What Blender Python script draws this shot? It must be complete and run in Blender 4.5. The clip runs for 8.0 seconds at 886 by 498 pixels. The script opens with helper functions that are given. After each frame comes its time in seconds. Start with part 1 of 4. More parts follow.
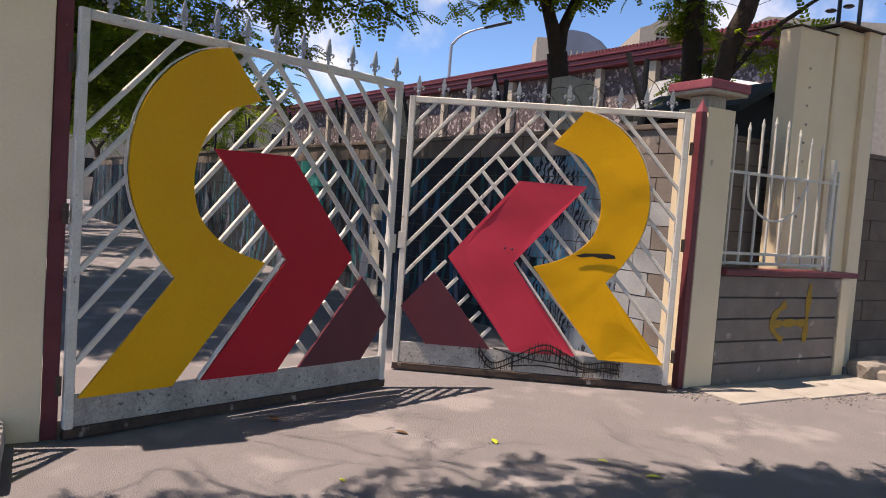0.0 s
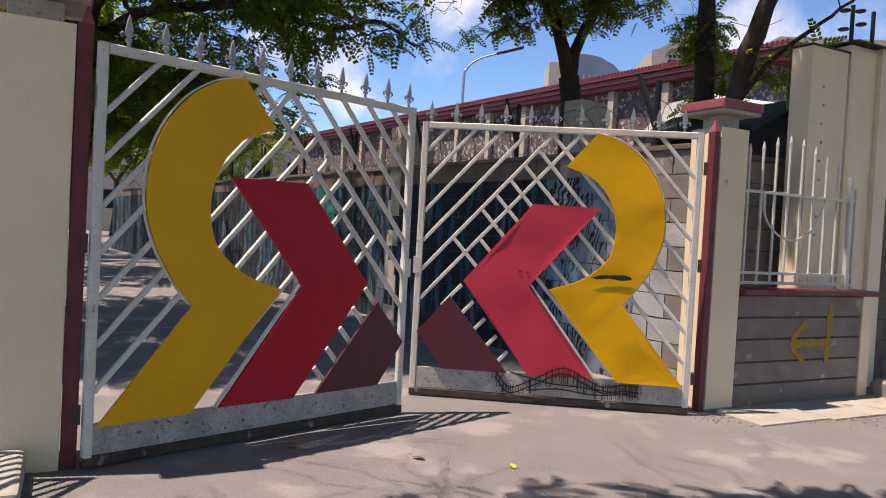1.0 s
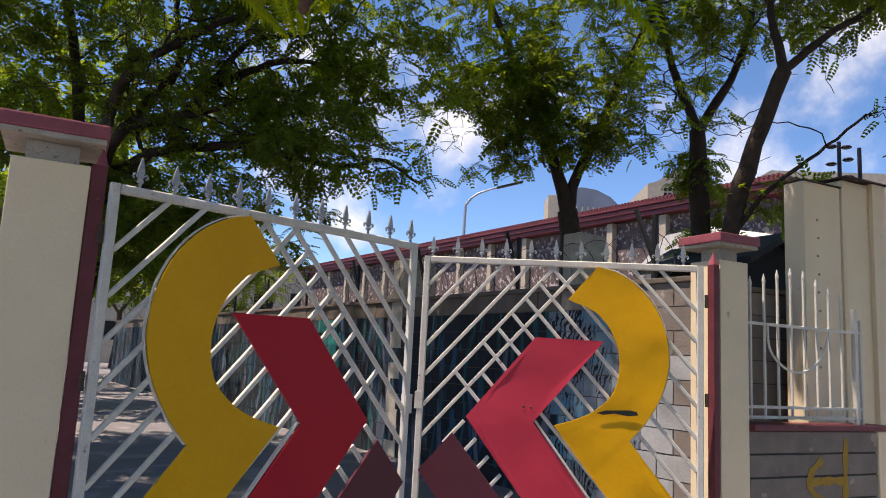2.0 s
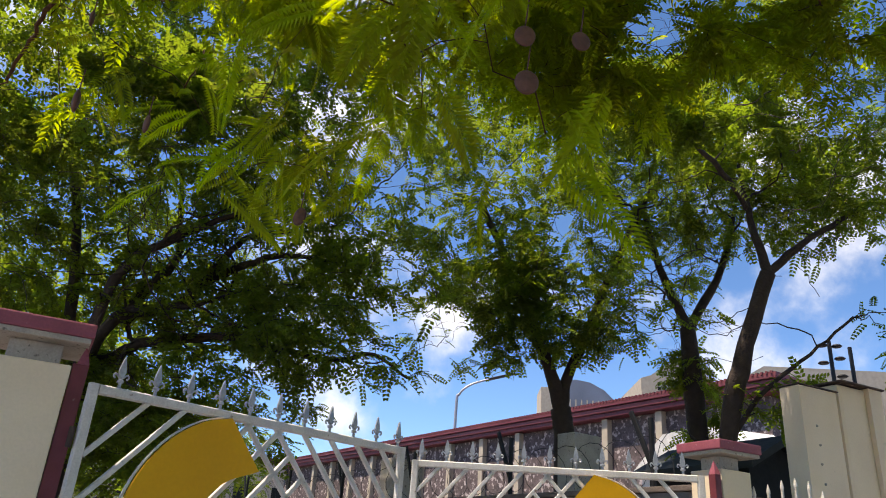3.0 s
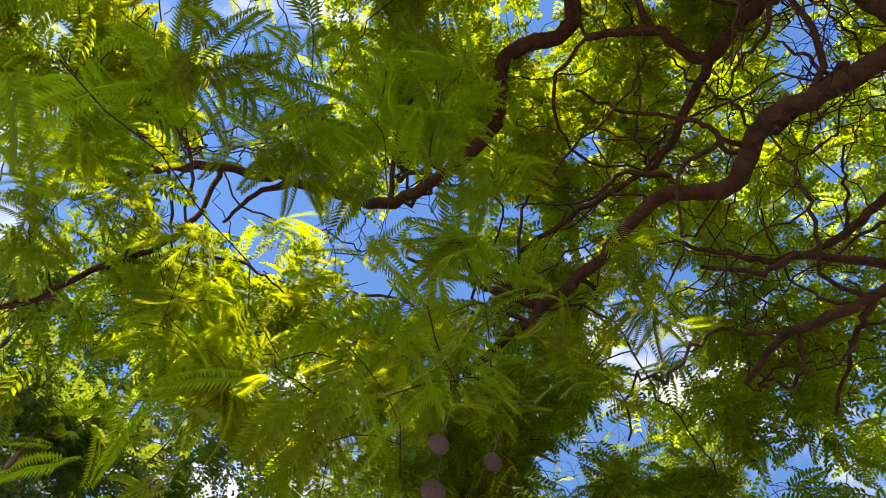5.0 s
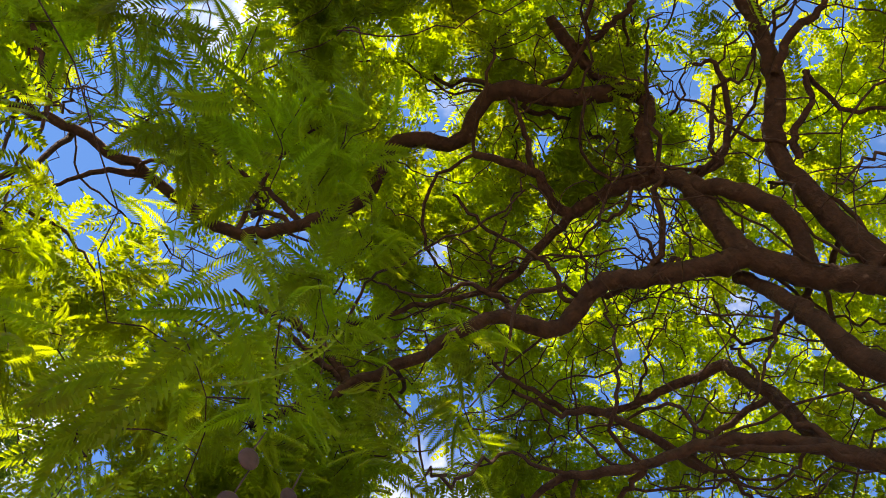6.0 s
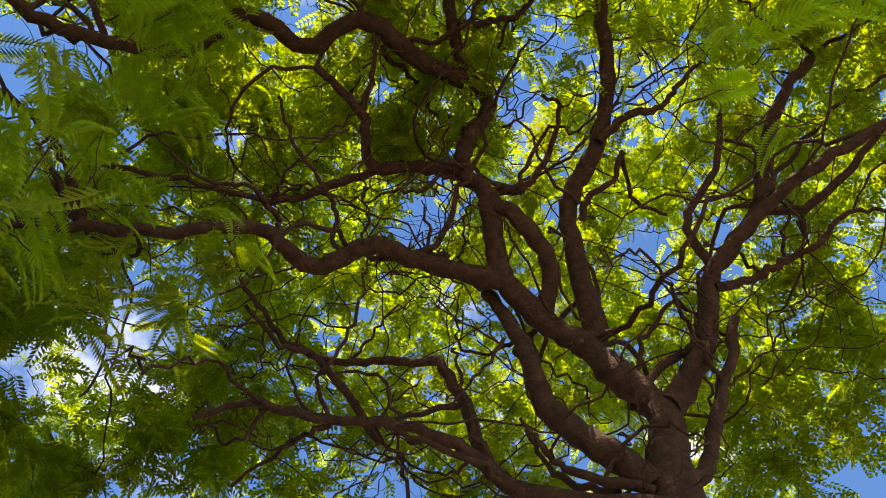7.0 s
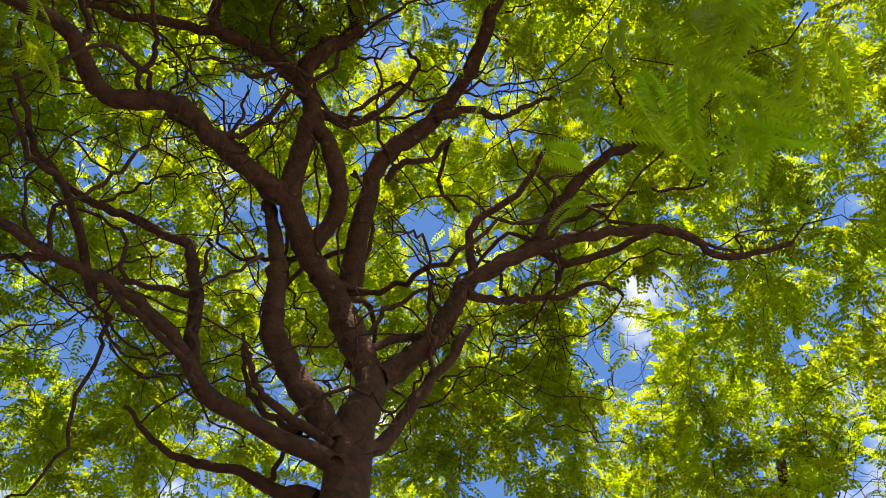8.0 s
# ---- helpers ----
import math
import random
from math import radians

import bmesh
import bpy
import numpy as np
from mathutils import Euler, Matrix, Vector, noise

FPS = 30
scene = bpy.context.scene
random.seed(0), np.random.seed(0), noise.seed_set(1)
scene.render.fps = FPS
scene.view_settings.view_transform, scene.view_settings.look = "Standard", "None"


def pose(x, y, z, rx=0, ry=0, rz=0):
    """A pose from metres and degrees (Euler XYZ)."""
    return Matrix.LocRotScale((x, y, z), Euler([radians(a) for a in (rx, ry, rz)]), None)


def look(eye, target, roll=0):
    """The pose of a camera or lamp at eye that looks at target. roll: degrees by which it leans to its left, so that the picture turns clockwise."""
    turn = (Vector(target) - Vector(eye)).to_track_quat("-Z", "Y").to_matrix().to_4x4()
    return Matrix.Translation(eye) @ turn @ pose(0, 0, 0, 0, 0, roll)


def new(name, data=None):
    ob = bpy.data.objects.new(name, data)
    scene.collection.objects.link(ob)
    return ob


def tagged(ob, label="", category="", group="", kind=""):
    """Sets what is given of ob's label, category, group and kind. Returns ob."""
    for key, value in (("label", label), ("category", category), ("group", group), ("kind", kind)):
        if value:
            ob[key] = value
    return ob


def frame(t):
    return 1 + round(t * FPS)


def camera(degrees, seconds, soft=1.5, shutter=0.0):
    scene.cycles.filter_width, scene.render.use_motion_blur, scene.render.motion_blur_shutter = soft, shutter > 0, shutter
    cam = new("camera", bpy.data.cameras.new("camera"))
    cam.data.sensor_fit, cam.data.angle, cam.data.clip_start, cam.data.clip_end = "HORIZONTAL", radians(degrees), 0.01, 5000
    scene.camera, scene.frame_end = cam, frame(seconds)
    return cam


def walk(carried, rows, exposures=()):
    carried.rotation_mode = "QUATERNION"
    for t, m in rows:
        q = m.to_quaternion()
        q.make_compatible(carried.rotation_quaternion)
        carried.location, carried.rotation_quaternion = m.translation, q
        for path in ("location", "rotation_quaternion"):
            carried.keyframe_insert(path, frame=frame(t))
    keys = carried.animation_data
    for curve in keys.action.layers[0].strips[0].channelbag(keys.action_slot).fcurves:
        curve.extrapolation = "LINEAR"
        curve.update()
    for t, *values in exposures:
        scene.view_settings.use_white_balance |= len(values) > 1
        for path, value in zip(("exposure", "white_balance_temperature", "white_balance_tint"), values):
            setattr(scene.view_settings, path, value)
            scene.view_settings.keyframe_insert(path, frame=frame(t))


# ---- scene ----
cam = camera(62.16, 8.0, 1.0)


def aim(x, y, z, yaw, pitch, lean):
    """A camera pose from its eye, heading, rise and lean in degrees."""
    return pose(x, y, z, 0, 0, yaw) @ pose(0, 0, 0, 90 + pitch) @ pose(0, 0, 0, 0, 0, lean)


ROWS = [
    (0.0, 0.000, 0.000, 1.602, -0.00, -3.28, 4.11),
    (0.5, -0.003, 0.003, 1.593, 0.69, -3.20, 3.72),
    (1.0, 0.011, -0.009, 1.594, 1.38, -1.40, 3.14),
    (1.2, 0.015, -0.014, 1.594, 1.58, -0.01, 3.00),
    (2.5, 0.020, -0.012, 1.688, 2.44, 15.69, 3.25),
    (3.0, 0.026, 0.021, 1.743, 2.41, 23.30, 4.04),
    (3.5, 0.029, 0.035, 1.739, 2.38, 31.67, 4.68),
    (4.0, 0.027, 0.050, 1.737, 2.35, 40.09, 5.91),
    (4.5, 0.033, 0.043, 1.770, 2.19, 47.74, 9.49),
    (4.7, 0.037, 0.036, 1.786, 1.96, 50.51, 11.34),
    (5.8, -0.064, 0.267, 1.635, -17.18, 65.44, 14.37),
    (6.0, -0.086, 0.267, 1.638, -24.85, 65.80, 12.28),
    (6.5, -0.140, 0.269, 1.655, -45.72, 65.05, 6.28),
    (7.0, -0.189, 0.287, 1.665, -66.77, 62.39, 1.02),
    (7.5, -0.234, 0.303, 1.680, -84.97, 59.00, -1.37),
    (8.0, -0.291, 0.303, 1.685, -100.04, 56.66, -1.11),
]
walk(cam, [(t, aim(*row)) for t, *row in ROWS],
     [(0.0, 0.62, 7650, 20), (1.2, 0.62, 7600, 20), (2.5, 0.66, 7400, 16), (3.5, 0.98, 7450, 14), (4.5, 1.29, 7400, 14), (6.0, 1.25, 7300, 14), (8.0, 1.16, 7300, 12)])

# ---- world and sun ----
TO_SUN = Vector((-0.345, -0.095, 0.935)).normalized()
world = bpy.data.worlds.new("sky")
scene.world = world
world.use_nodes = True
wn = world.node_tree.nodes
sky = wn.new("ShaderNodeTexSky")
sky.sky_type, sky.sun_disc = "NISHITA", False
sky.sun_elevation, sky.sun_rotation = math.asin(TO_SUN.z), math.atan2(TO_SUN.x, TO_SUN.y)
sky.altitude, sky.air_density, sky.dust_density, sky.ozone_density = 1700, 0.85, 0.0, 5.0
wn["Background"].inputs["Strength"].default_value = 0.15
vivid = wn.new("ShaderNodeHueSaturation")
vivid.inputs["Saturation"].default_value = 1.12
world.node_tree.links.new(sky.outputs["Color"], vivid.inputs["Color"])
world.node_tree.links.new(vivid.outputs["Color"], wn["Background"].inputs["Color"])
sun = new("sun", bpy.data.lights.new("sun", "SUN"))
sun.data.energy, sun.data.angle, sun.data.color = 5.0, radians(0.55), (1.0, 0.95, 0.87)
sun.matrix_world = look(TO_SUN * 40, (0, 0, 0))


# ---- materials ----
def material(name, color, rough=0.6, metal=0.0, second=None, scale=6.0, amount=0.5, fine=60.0, bump=0.15, bump_scale=40.0, spots=None, spot_scale=3.0, spot_cut=0.62, random_tint=0.0, grainy=0.18):
    """A painted or mineral surface: two tones, fine grain, stains and relief."""
    m = bpy.data.materials.new(name)
    m.use_nodes = True
    n, l = m.node_tree.nodes, m.node_tree.links
    b = n["Principled BSDF"]
    b.inputs["Roughness"].default_value, b.inputs["Metallic"].default_value = rough, metal
    b.inputs["Specular IOR Level"].default_value = 0.3
    pos = n.new("ShaderNodeNewGeometry").outputs["Position"]

    def noise_at(s, detail=4.0):
        t = n.new("ShaderNodeTexNoise")
        t.inputs["Scale"].default_value, t.inputs["Detail"].default_value = s, detail
        l.new(pos, t.inputs["Vector"])
        return t.outputs["Fac"]

    def ramp(src, a, b_):
        r = n.new("ShaderNodeMapRange")
        r.inputs["From Min"].default_value, r.inputs["From Max"].default_value = a, b_
        l.new(src, r.inputs["Value"])
        return r.outputs["Result"]

    def mix(fac, a, b_, mode="MIX"):
        x = n.new("ShaderNodeMix")
        x.data_type, x.blend_type = "RGBA", mode
        for sock, v in ((x.inputs[0], fac), (x.inputs[6], a), (x.inputs[7], b_)):
            if hasattr(v, "is_linked"):
                l.new(v, sock)
            elif isinstance(v, tuple):
                sock.default_value = (*v, 1)
            else:
                sock.default_value = v
        return x.outputs[2]

    second = second or tuple(c * 0.72 for c in color)
    f1 = ramp(noise_at(scale), 0.5 - 0.25 / max(amount, 0.05) * 0.5, 0.5 + 0.25)
    base = mix(f1, color, second)
    grain = ramp(noise_at(fine, 2.0), 0.3, 0.7)
    base = mix(grain, base, mix(grainy, base, (0.02, 0.02, 0.02)))
    if spots:
        s = ramp(noise_at(spot_scale, 8.0), spot_cut, spot_cut + 0.08)
        base = mix(s, base, spots)
    if random_tint:
        rnd = n.new("ShaderNodeObjectInfo").outputs["Random"]
        base = mix(ramp(rnd, 0.0, 1.0 / random_tint), base, tuple(c * 0.45 for c in color))
    l.new(base, b.inputs["Base Color"])
    bm_node = n.new("ShaderNodeBump")
    bm_node.inputs["Strength"].default_value, bm_node.inputs["Distance"].default_value = bump, 0.02
    l.new(noise_at(bump_scale, 6.0), bm_node.inputs["Height"])
    l.new(bm_node.outputs["Normal"], b.inputs["Normal"])
    rr = n.new("ShaderNodeMapRange")
    rr.inputs["To Min"].default_value, rr.inputs["To Max"].default_value = max(rough - 0.1, 0.05), min(rough + 0.12, 1)
    l.new(noise_at(scale * 2), rr.inputs["Value"])
    l.new(rr.outputs["Result"], b.inputs["Roughness"])
    return m


def leaf_material(name, top, glow, share=0.5):
    """Thin leaves: a dull face and light that shines through."""
    m = bpy.data.materials.new(name)
    m.use_nodes = True
    n, l = m.node_tree.nodes, m.node_tree.links
    out = n["Material Output"]
    b = n["Principled BSDF"]
    b.inputs["Roughness"].default_value = 0.55
    b.inputs["Specular IOR Level"].default_value = 0.12
    tr = n.new("ShaderNodeBsdfTranslucent")
    mixer = n.new("ShaderNodeMixShader")
    mixer.inputs[0].default_value = share
    geo = n.new("ShaderNodeNewGeometry")
    patch = n.new("ShaderNodeTexNoise")
    patch.inputs["Scale"].default_value, patch.inputs["Detail"].default_value = 1.6, 3.0
    l.new(geo.outputs["Position"], patch.inputs["Vector"])
    spread = n.new("ShaderNodeMapRange")
    spread.inputs["From Min"].default_value, spread.inputs["From Max"].default_value = 0.36, 0.64
    l.new(patch.outputs["Fac"], spread.inputs["Value"])
    blend = n.new("ShaderNodeMix")
    blend.inputs[0].default_value = 0.35
    l.new(spread.outputs["Result"], blend.inputs[2])
    l.new(geo.outputs["Random Per Island"], blend.inputs[3])
    rnd = blend.outputs[0]
    for color, sock in ((top, b.inputs["Base Color"]), (glow, tr.inputs["Color"])):
        r = n.new("ShaderNodeMix")
        r.data_type = "RGBA"
        r.inputs[6].default_value = (color[0] * 0.70, color[1] * 0.54, color[2], 1)
        r.inputs[7].default_value = (color[0] * 1.15, color[1] * 1.15, color[2], 1)
        l.new(rnd, r.inputs[0])
        l.new(r.outputs[2], sock)
    l.new(b.outputs[0], mixer.inputs[1])
    l.new(tr.outputs[0], mixer.inputs[2])
    l.new(mixer.outputs[0], out.inputs["Surface"])
    return m


M_ASPHALT = material("asphalt", (0.25, 0.225, 0.228), 0.92, second=(0.205, 0.185, 0.188), scale=1.7, fine=150, bump=0.6, bump_scale=120, spots=(0.265, 0.236, 0.236), spot_scale=1.3, spot_cut=0.55, grainy=0.45)
M_CONCRETE = material("pavement_concrete", (0.42, 0.38, 0.34), 0.9, second=(0.30, 0.27, 0.24), scale=3, fine=90, bump=0.3, bump_scale=90, spots=(0.2, 0.18, 0.16), spot_scale=5, spot_cut=0.63)
M_CREAM = material("cream_paint", (0.79, 0.645, 0.46), 0.62, second=(0.73, 0.59, 0.415), scale=2.2, fine=60, bump=0.12, bump_scale=30, spots=(0.40, 0.33, 0.25), spot_scale=7, spot_cut=0.70, grainy=0.05)
M_RENDERED = material("old_plaster", (0.50, 0.45, 0.38), 0.85, second=(0.36, 0.32, 0.27), scale=5, fine=80, bump=0.3, spots=(0.16, 0.14, 0.12), spot_scale=24, spot_cut=0.62)
M_MAROON = material("maroon_paint", (0.17, 0.035, 0.045), 0.5, second=(0.12, 0.025, 0.03), scale=6, bump=0.08, spots=(0.24, 0.16, 0.14), spot_scale=14, spot_cut=0.70, grainy=0.05)
# pinkish maroon for caps and tips, their sunlit look mixed into the colour
M_PINK = material("sunlit_pink_maroon_paint", (0.32, 0.085, 0.11), 0.55, second=(0.26, 0.065, 0.09), scale=9, bump=0.1, spots=(0.4, 0.3, 0.28), spot_scale=20, spot_cut=0.68)
M_WHITE = material("white_gate_paint", (0.70, 0.665, 0.615), 0.45, second=(0.55, 0.515, 0.47), scale=7, fine=80, bump=0.06, spots=(0.22, 0.16, 0.12), spot_scale=16, spot_cut=0.68)
M_DIRTY = material("stained_white_sheet", (0.54, 0.51, 0.48), 0.55, second=(0.30, 0.28, 0.26), scale=5, grainy=0.35, bump=0.1, spots=(0.10, 0.09, 0.085), spot_scale=34, spot_cut=0.61)
M_YELLOW = material("yellow_gate_paint", (0.74, 0.37, 0.004), 0.45, second=(0.68, 0.33, 0.004), scale=2.5, fine=40, bump=0.05, bump_scale=5, spots=(0.42, 0.24, 0.02), spot_scale=18, spot_cut=0.73, grainy=0.05)
M_RED = material("red_gate_paint", (0.46, 0.010, 0.024), 0.45, second=(0.41, 0.008, 0.020), scale=2.5, fine=40, bump=0.05, bump_scale=5, spots=(0.30, 0.02, 0.03), spot_scale=18, spot_cut=0.73, grainy=0.05)
# lighter pinkish red: sky reflection and grazing sun put into the colour
M_RED_SHEEN = material("sky_sheen_red_gate_paint", (0.56, 0.032, 0.062), 0.42, second=(0.50, 0.026, 0.052), scale=2.5, fine=40, bump=0.05, bump_scale=5, spots=(0.36, 0.03, 0.05), spot_scale=18, spot_cut=0.73, grainy=0.05)
for m in (M_YELLOW, M_RED):
    m.node_tree.nodes["Principled BSDF"].inputs["Specular IOR Level"].default_value = 0.2
M_WINE = material("wine_gate_paint", (0.10, 0.018, 0.030), 0.42, second=(0.085, 0.016, 0.026), scale=3, fine=40, bump=0.05, bump_scale=5, grainy=0.05)
M_SILVER = material("silver_finial_paint", (0.42, 0.43, 0.45), 0.4, 0.35, second=(0.30, 0.31, 0.33), scale=20, bump=0.1)
M_BLACK = material("black_steel", (0.02, 0.02, 0.022), 0.5, 0.3, bump=0.05)
M_RUST = material("rusty_rail", (0.10, 0.065, 0.05), 0.8, 0.1, second=(0.05, 0.035, 0.03), scale=12, bump=0.3, spots=(0.25, 0.22, 0.2), spot_scale=10, spot_cut=0.62)
M_BLOCK = material("wall_block", (0.28, 0.235, 0.21), 0.9, second=(0.19, 0.16, 0.145), scale=4, fine=70, bump=0.35, bump_scale=60, spots=(0.42, 0.37, 0.33), spot_scale=6, spot_cut=0.63, random_tint=0.35)
M_JOINT = material("wall_joint", (0.10, 0.085, 0.075), 0.95, bump=0.3)
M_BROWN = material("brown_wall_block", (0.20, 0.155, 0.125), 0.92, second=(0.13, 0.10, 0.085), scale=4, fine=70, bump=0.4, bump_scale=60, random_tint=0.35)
M_BARK = material("bark", (0.115, 0.047, 0.017), 0.95, second=(0.048, 0.020, 0.008), scale=14, fine=60, bump=0.8, bump_scale=38, spots=(0.17, 0.095, 0.055), spot_scale=9, spot_cut=0.66)
M_BARK_DARK = material("dark_bark", (0.07, 0.05, 0.04), 0.95, second=(0.045, 0.033, 0.027), scale=8, fine=50, bump=0.8, bump_scale=26)
M_LEAF = leaf_material("feathery_leaf", (0.084, 0.122, 0.010), (0.55, 0.71, 0.008), 0.60)
M_LEAF_FAR = leaf_material("dense_leaf", (0.070, 0.115, 0.020), (0.33, 0.47, 0.020), 0.5)
M_POD = material("seed_pod", (0.16, 0.07, 0.045), 0.7, second=(0.10, 0.05, 0.035), scale=20, bump=0.3)
M_ROOF = material("maroon_roof_sheet", (0.24, 0.06, 0.065), 0.55, second=(0.18, 0.045, 0.05), scale=0.8, bump=0.05)
M_PEBBLE = material("pebble_dash", (0.19, 0.14, 0.135), 0.95, second=(0.085, 0.065, 0.065), scale=3.2, fine=14, bump=0.8, bump_scale=10, spots=(0.42, 0.35, 0.33), spot_scale=5, spot_cut=0.55, grainy=0.5)
M_BEIGE_FAR = material("beige_facade", (0.46, 0.385, 0.29), 0.85, second=(0.44, 0.38, 0.30), scale=0.3, fine=4, bump=0.1, bump_scale=3)
M_GLASS_FAR = material("blue_grey_cladding", (0.22, 0.24, 0.29), 0.4, 0.2, scale=0.5, bump=0.02)
# near black for the gatehouse wall, vent plates and far windows
M_HUT = material("near_black", (0.016, 0.017, 0.016), 0.9, bump=0.1)
M_SLATE = material("grey_green_roof_sheet", (0.035, 0.04, 0.038), 0.85, bump=0.1)
M_LIGHT = material("white_parapet", (0.75, 0.74, 0.72), 0.7, bump=0.05)
M_INK_HOLE = material("black_spray_and_hole_paint", (0.02, 0.018, 0.018), 0.7, bump=0.0)
M_OCHRE = material("ochre_spray_paint", (0.40, 0.24, 0.03), 0.8, second=(0.33, 0.2, 0.04), scale=12, bump=0.1)
M_STONE = material("rubble_stone", (0.34, 0.29, 0.25), 0.95, second=(0.22, 0.19, 0.165), scale=7, bump=0.7, bump_scale=20)
M_CLOUD = bpy.data.materials.new("cloud_haze")
M_CLOUD.use_nodes = True
cn, cl = M_CLOUD.node_tree.nodes, M_CLOUD.node_tree.links
c_pos = cn.new("ShaderNodeNewGeometry").outputs["Position"]
c_noise = cn.new("ShaderNodeTexNoise")
c_noise.inputs["Scale"].default_value, c_noise.inputs["Detail"].default_value, c_noise.inputs["Roughness"].default_value = 0.0045, 9.0, 0.58
c_range = cn.new("ShaderNodeMapRange")
c_range.interpolation_type = "SMOOTHSTEP"
c_range.inputs["From Min"].default_value, c_range.inputs["From Max"].default_value = 0.51, 0.74
c_glow, c_clear, c_mix = cn.new("ShaderNodeEmission"), cn.new("ShaderNodeBsdfTransparent"), cn.new("ShaderNodeMixShader")
c_glow.inputs["Color"].default_value, c_glow.inputs["Strength"].default_value = (0.90, 0.94, 1.0, 1), 0.85
cl.new(c_pos, c_noise.inputs["Vector"])
cl.new(c_noise.outputs["Fac"], c_range.inputs["Value"])
cl.new(c_range.outputs["Result"], c_mix.inputs[0])
cl.new(c_clear.outputs[0], c_mix.inputs[1])
cl.new(c_glow.outputs[0], c_mix.inputs[2])
cl.new(c_mix.outputs[0], cn["Material Output"].inputs["Surface"])
M_LITTER = material("yellow_leaf", (0.5, 0.55, 0.05), 0.6, bump=0.0)
M_DRYLEAF = material("dry_leaf", (0.16, 0.085, 0.04), 0.8, bump=0.1)


def mural_material(name, ground, inks, scale, cut):
    """Painted swirls over block work."""
    m = material(name, ground, 0.85, second=tuple(c * 0.6 for c in ground), scale=2, bump=0.25)
    n, l = m.node_tree.nodes, m.node_tree.links
    b = n["Principled BSDF"]
    base = b.inputs["Base Color"].links[0].from_socket
    pos = n.new("ShaderNodeNewGeometry").outputs["Position"]
    for k, (ink, stretch) in enumerate(inks):
        mp = n.new("ShaderNodeMapping")
        mp.inputs["Location"].default_value = (3.1 * k, 1.7 * k, 0.9 * k)
        mp.inputs["Scale"].default_value = stretch
        l.new(pos, mp.inputs["Vector"])
        w = n.new("ShaderNodeTexWave")
        w.wave_type = "RINGS"
        w.inputs["Scale"].default_value, w.inputs["Distortion"].default_value = scale, 9.0
        w.inputs["Detail"].default_value, w.inputs["Detail Scale"].default_value = 2.0, 1.3
        l.new(mp.outputs[0], w.inputs["Vector"])
        z = n.new("ShaderNodeTexNoise")
        z.inputs["Scale"].default_value, z.inputs["Detail"].default_value = 1.1 + 0.5 * k, 3.0
        l.new(mp.outputs[0], z.inputs["Vector"])
        f1 = n.new("ShaderNodeMapRange")
        f1.inputs["From Min"].default_value, f1.inputs["From Max"].default_value = cut, cut + 0.08
        l.new(w.outputs["Fac"], f1.inputs["Value"])
        f2 = n.new("ShaderNodeMapRange")
        f2.inputs["From Min"].default_value, f2.inputs["From Max"].default_value = 0.50, 0.56
        l.new(z.outputs["Fac"], f2.inputs["Value"])
        mul = n.new("ShaderNodeMath")
        mul.operation = "MULTIPLY"
        l.new(f1.outputs[0], mul.inputs[0])
        l.new(f2.outputs[0], mul.inputs[1])
        x = n.new("ShaderNodeMix")
        x.data_type = "RGBA"
        l.new(mul.outputs[0], x.inputs[0])
        l.new(base, x.inputs[6])
        x.inputs[7].default_value = (*ink, 1)
        base = x.outputs[2]
    l.new(base, b.inputs["Base Color"])
    return m


M_MURAL_DARK = mural_material("dark_mural_paint", (0.022, 0.023, 0.030), [((0.02, 0.07, 0.13), (1, 1, 0.6)), ((0.11, 0.12, 0.16), (1, 1, 0.35)), ((0.01, 0.08, 0.09), (1.4, 1.4, 0.5))], 1.1, 0.70)
M_MURAL_LINES = mural_material("line_mural_paint", (0.22, 0.27, 0.33), [((0.05, 0.26, 0.38), (1, 1, 1)), ((0.010, 0.012, 0.02), (1, 1, 1)), ((0.012, 0.014, 0.02), (1.3, 1.3, 1.1))], 4.6, 0.60)
M_MURAL_BLUE = mural_material("pale_blue_mural_paint", (0.44, 0.45, 0.47), [((0.12, 0.36, 0.55), (1, 1, 0.7)), ((0.62, 0.66, 0.70), (1, 1, 0.8))], 3.0, 0.4)
M_MURAL_TEAL = mural_material("teal_mural_paint", (0.02, 0.30, 0.26), [((0.02, 0.12, 0.14), (1, 1, 1))], 2.0, 0.6)


# ---- helpers for meshes ----
def part(name, bm, mat, parent=None, label="", smooth=False, kind=""):
    """Links a bmesh as one mesh object, under a thing or under a part."""
    me = bpy.data.meshes.new(name)
    bm.to_mesh(me)
    bm.free()
    me.materials.append(mat)
    if smooth:
        me.polygons.foreach_set("use_smooth", [True] * len(me.polygons))
    ob = new(name, me)
    if parent:
        ob.parent = parent
    return tagged(ob, label, kind=kind)


def box(x0, x1, y0, y1, z0, z1, bevel=0.0, bm=None):
    bm = bm or bmesh.new()
    vs = [bm.verts.new((x, y, z)) for x in (x0, x1) for y in (y0, y1) for z in (z0, z1)]
    fs = [bm.faces.new([vs[i] for i in q]) for q in ((0, 1, 3, 2), (4, 6, 7, 5), (0, 4, 5, 1), (2, 3, 7, 6), (0, 2, 6, 4), (1, 5, 7, 3))]
    if bevel:
        es = {e for f in fs for e in f.edges}
        bmesh.ops.bevel(bm, geom=list(es), offset=bevel, segments=2, profile=0.6, affect="EDGES")
    return bm


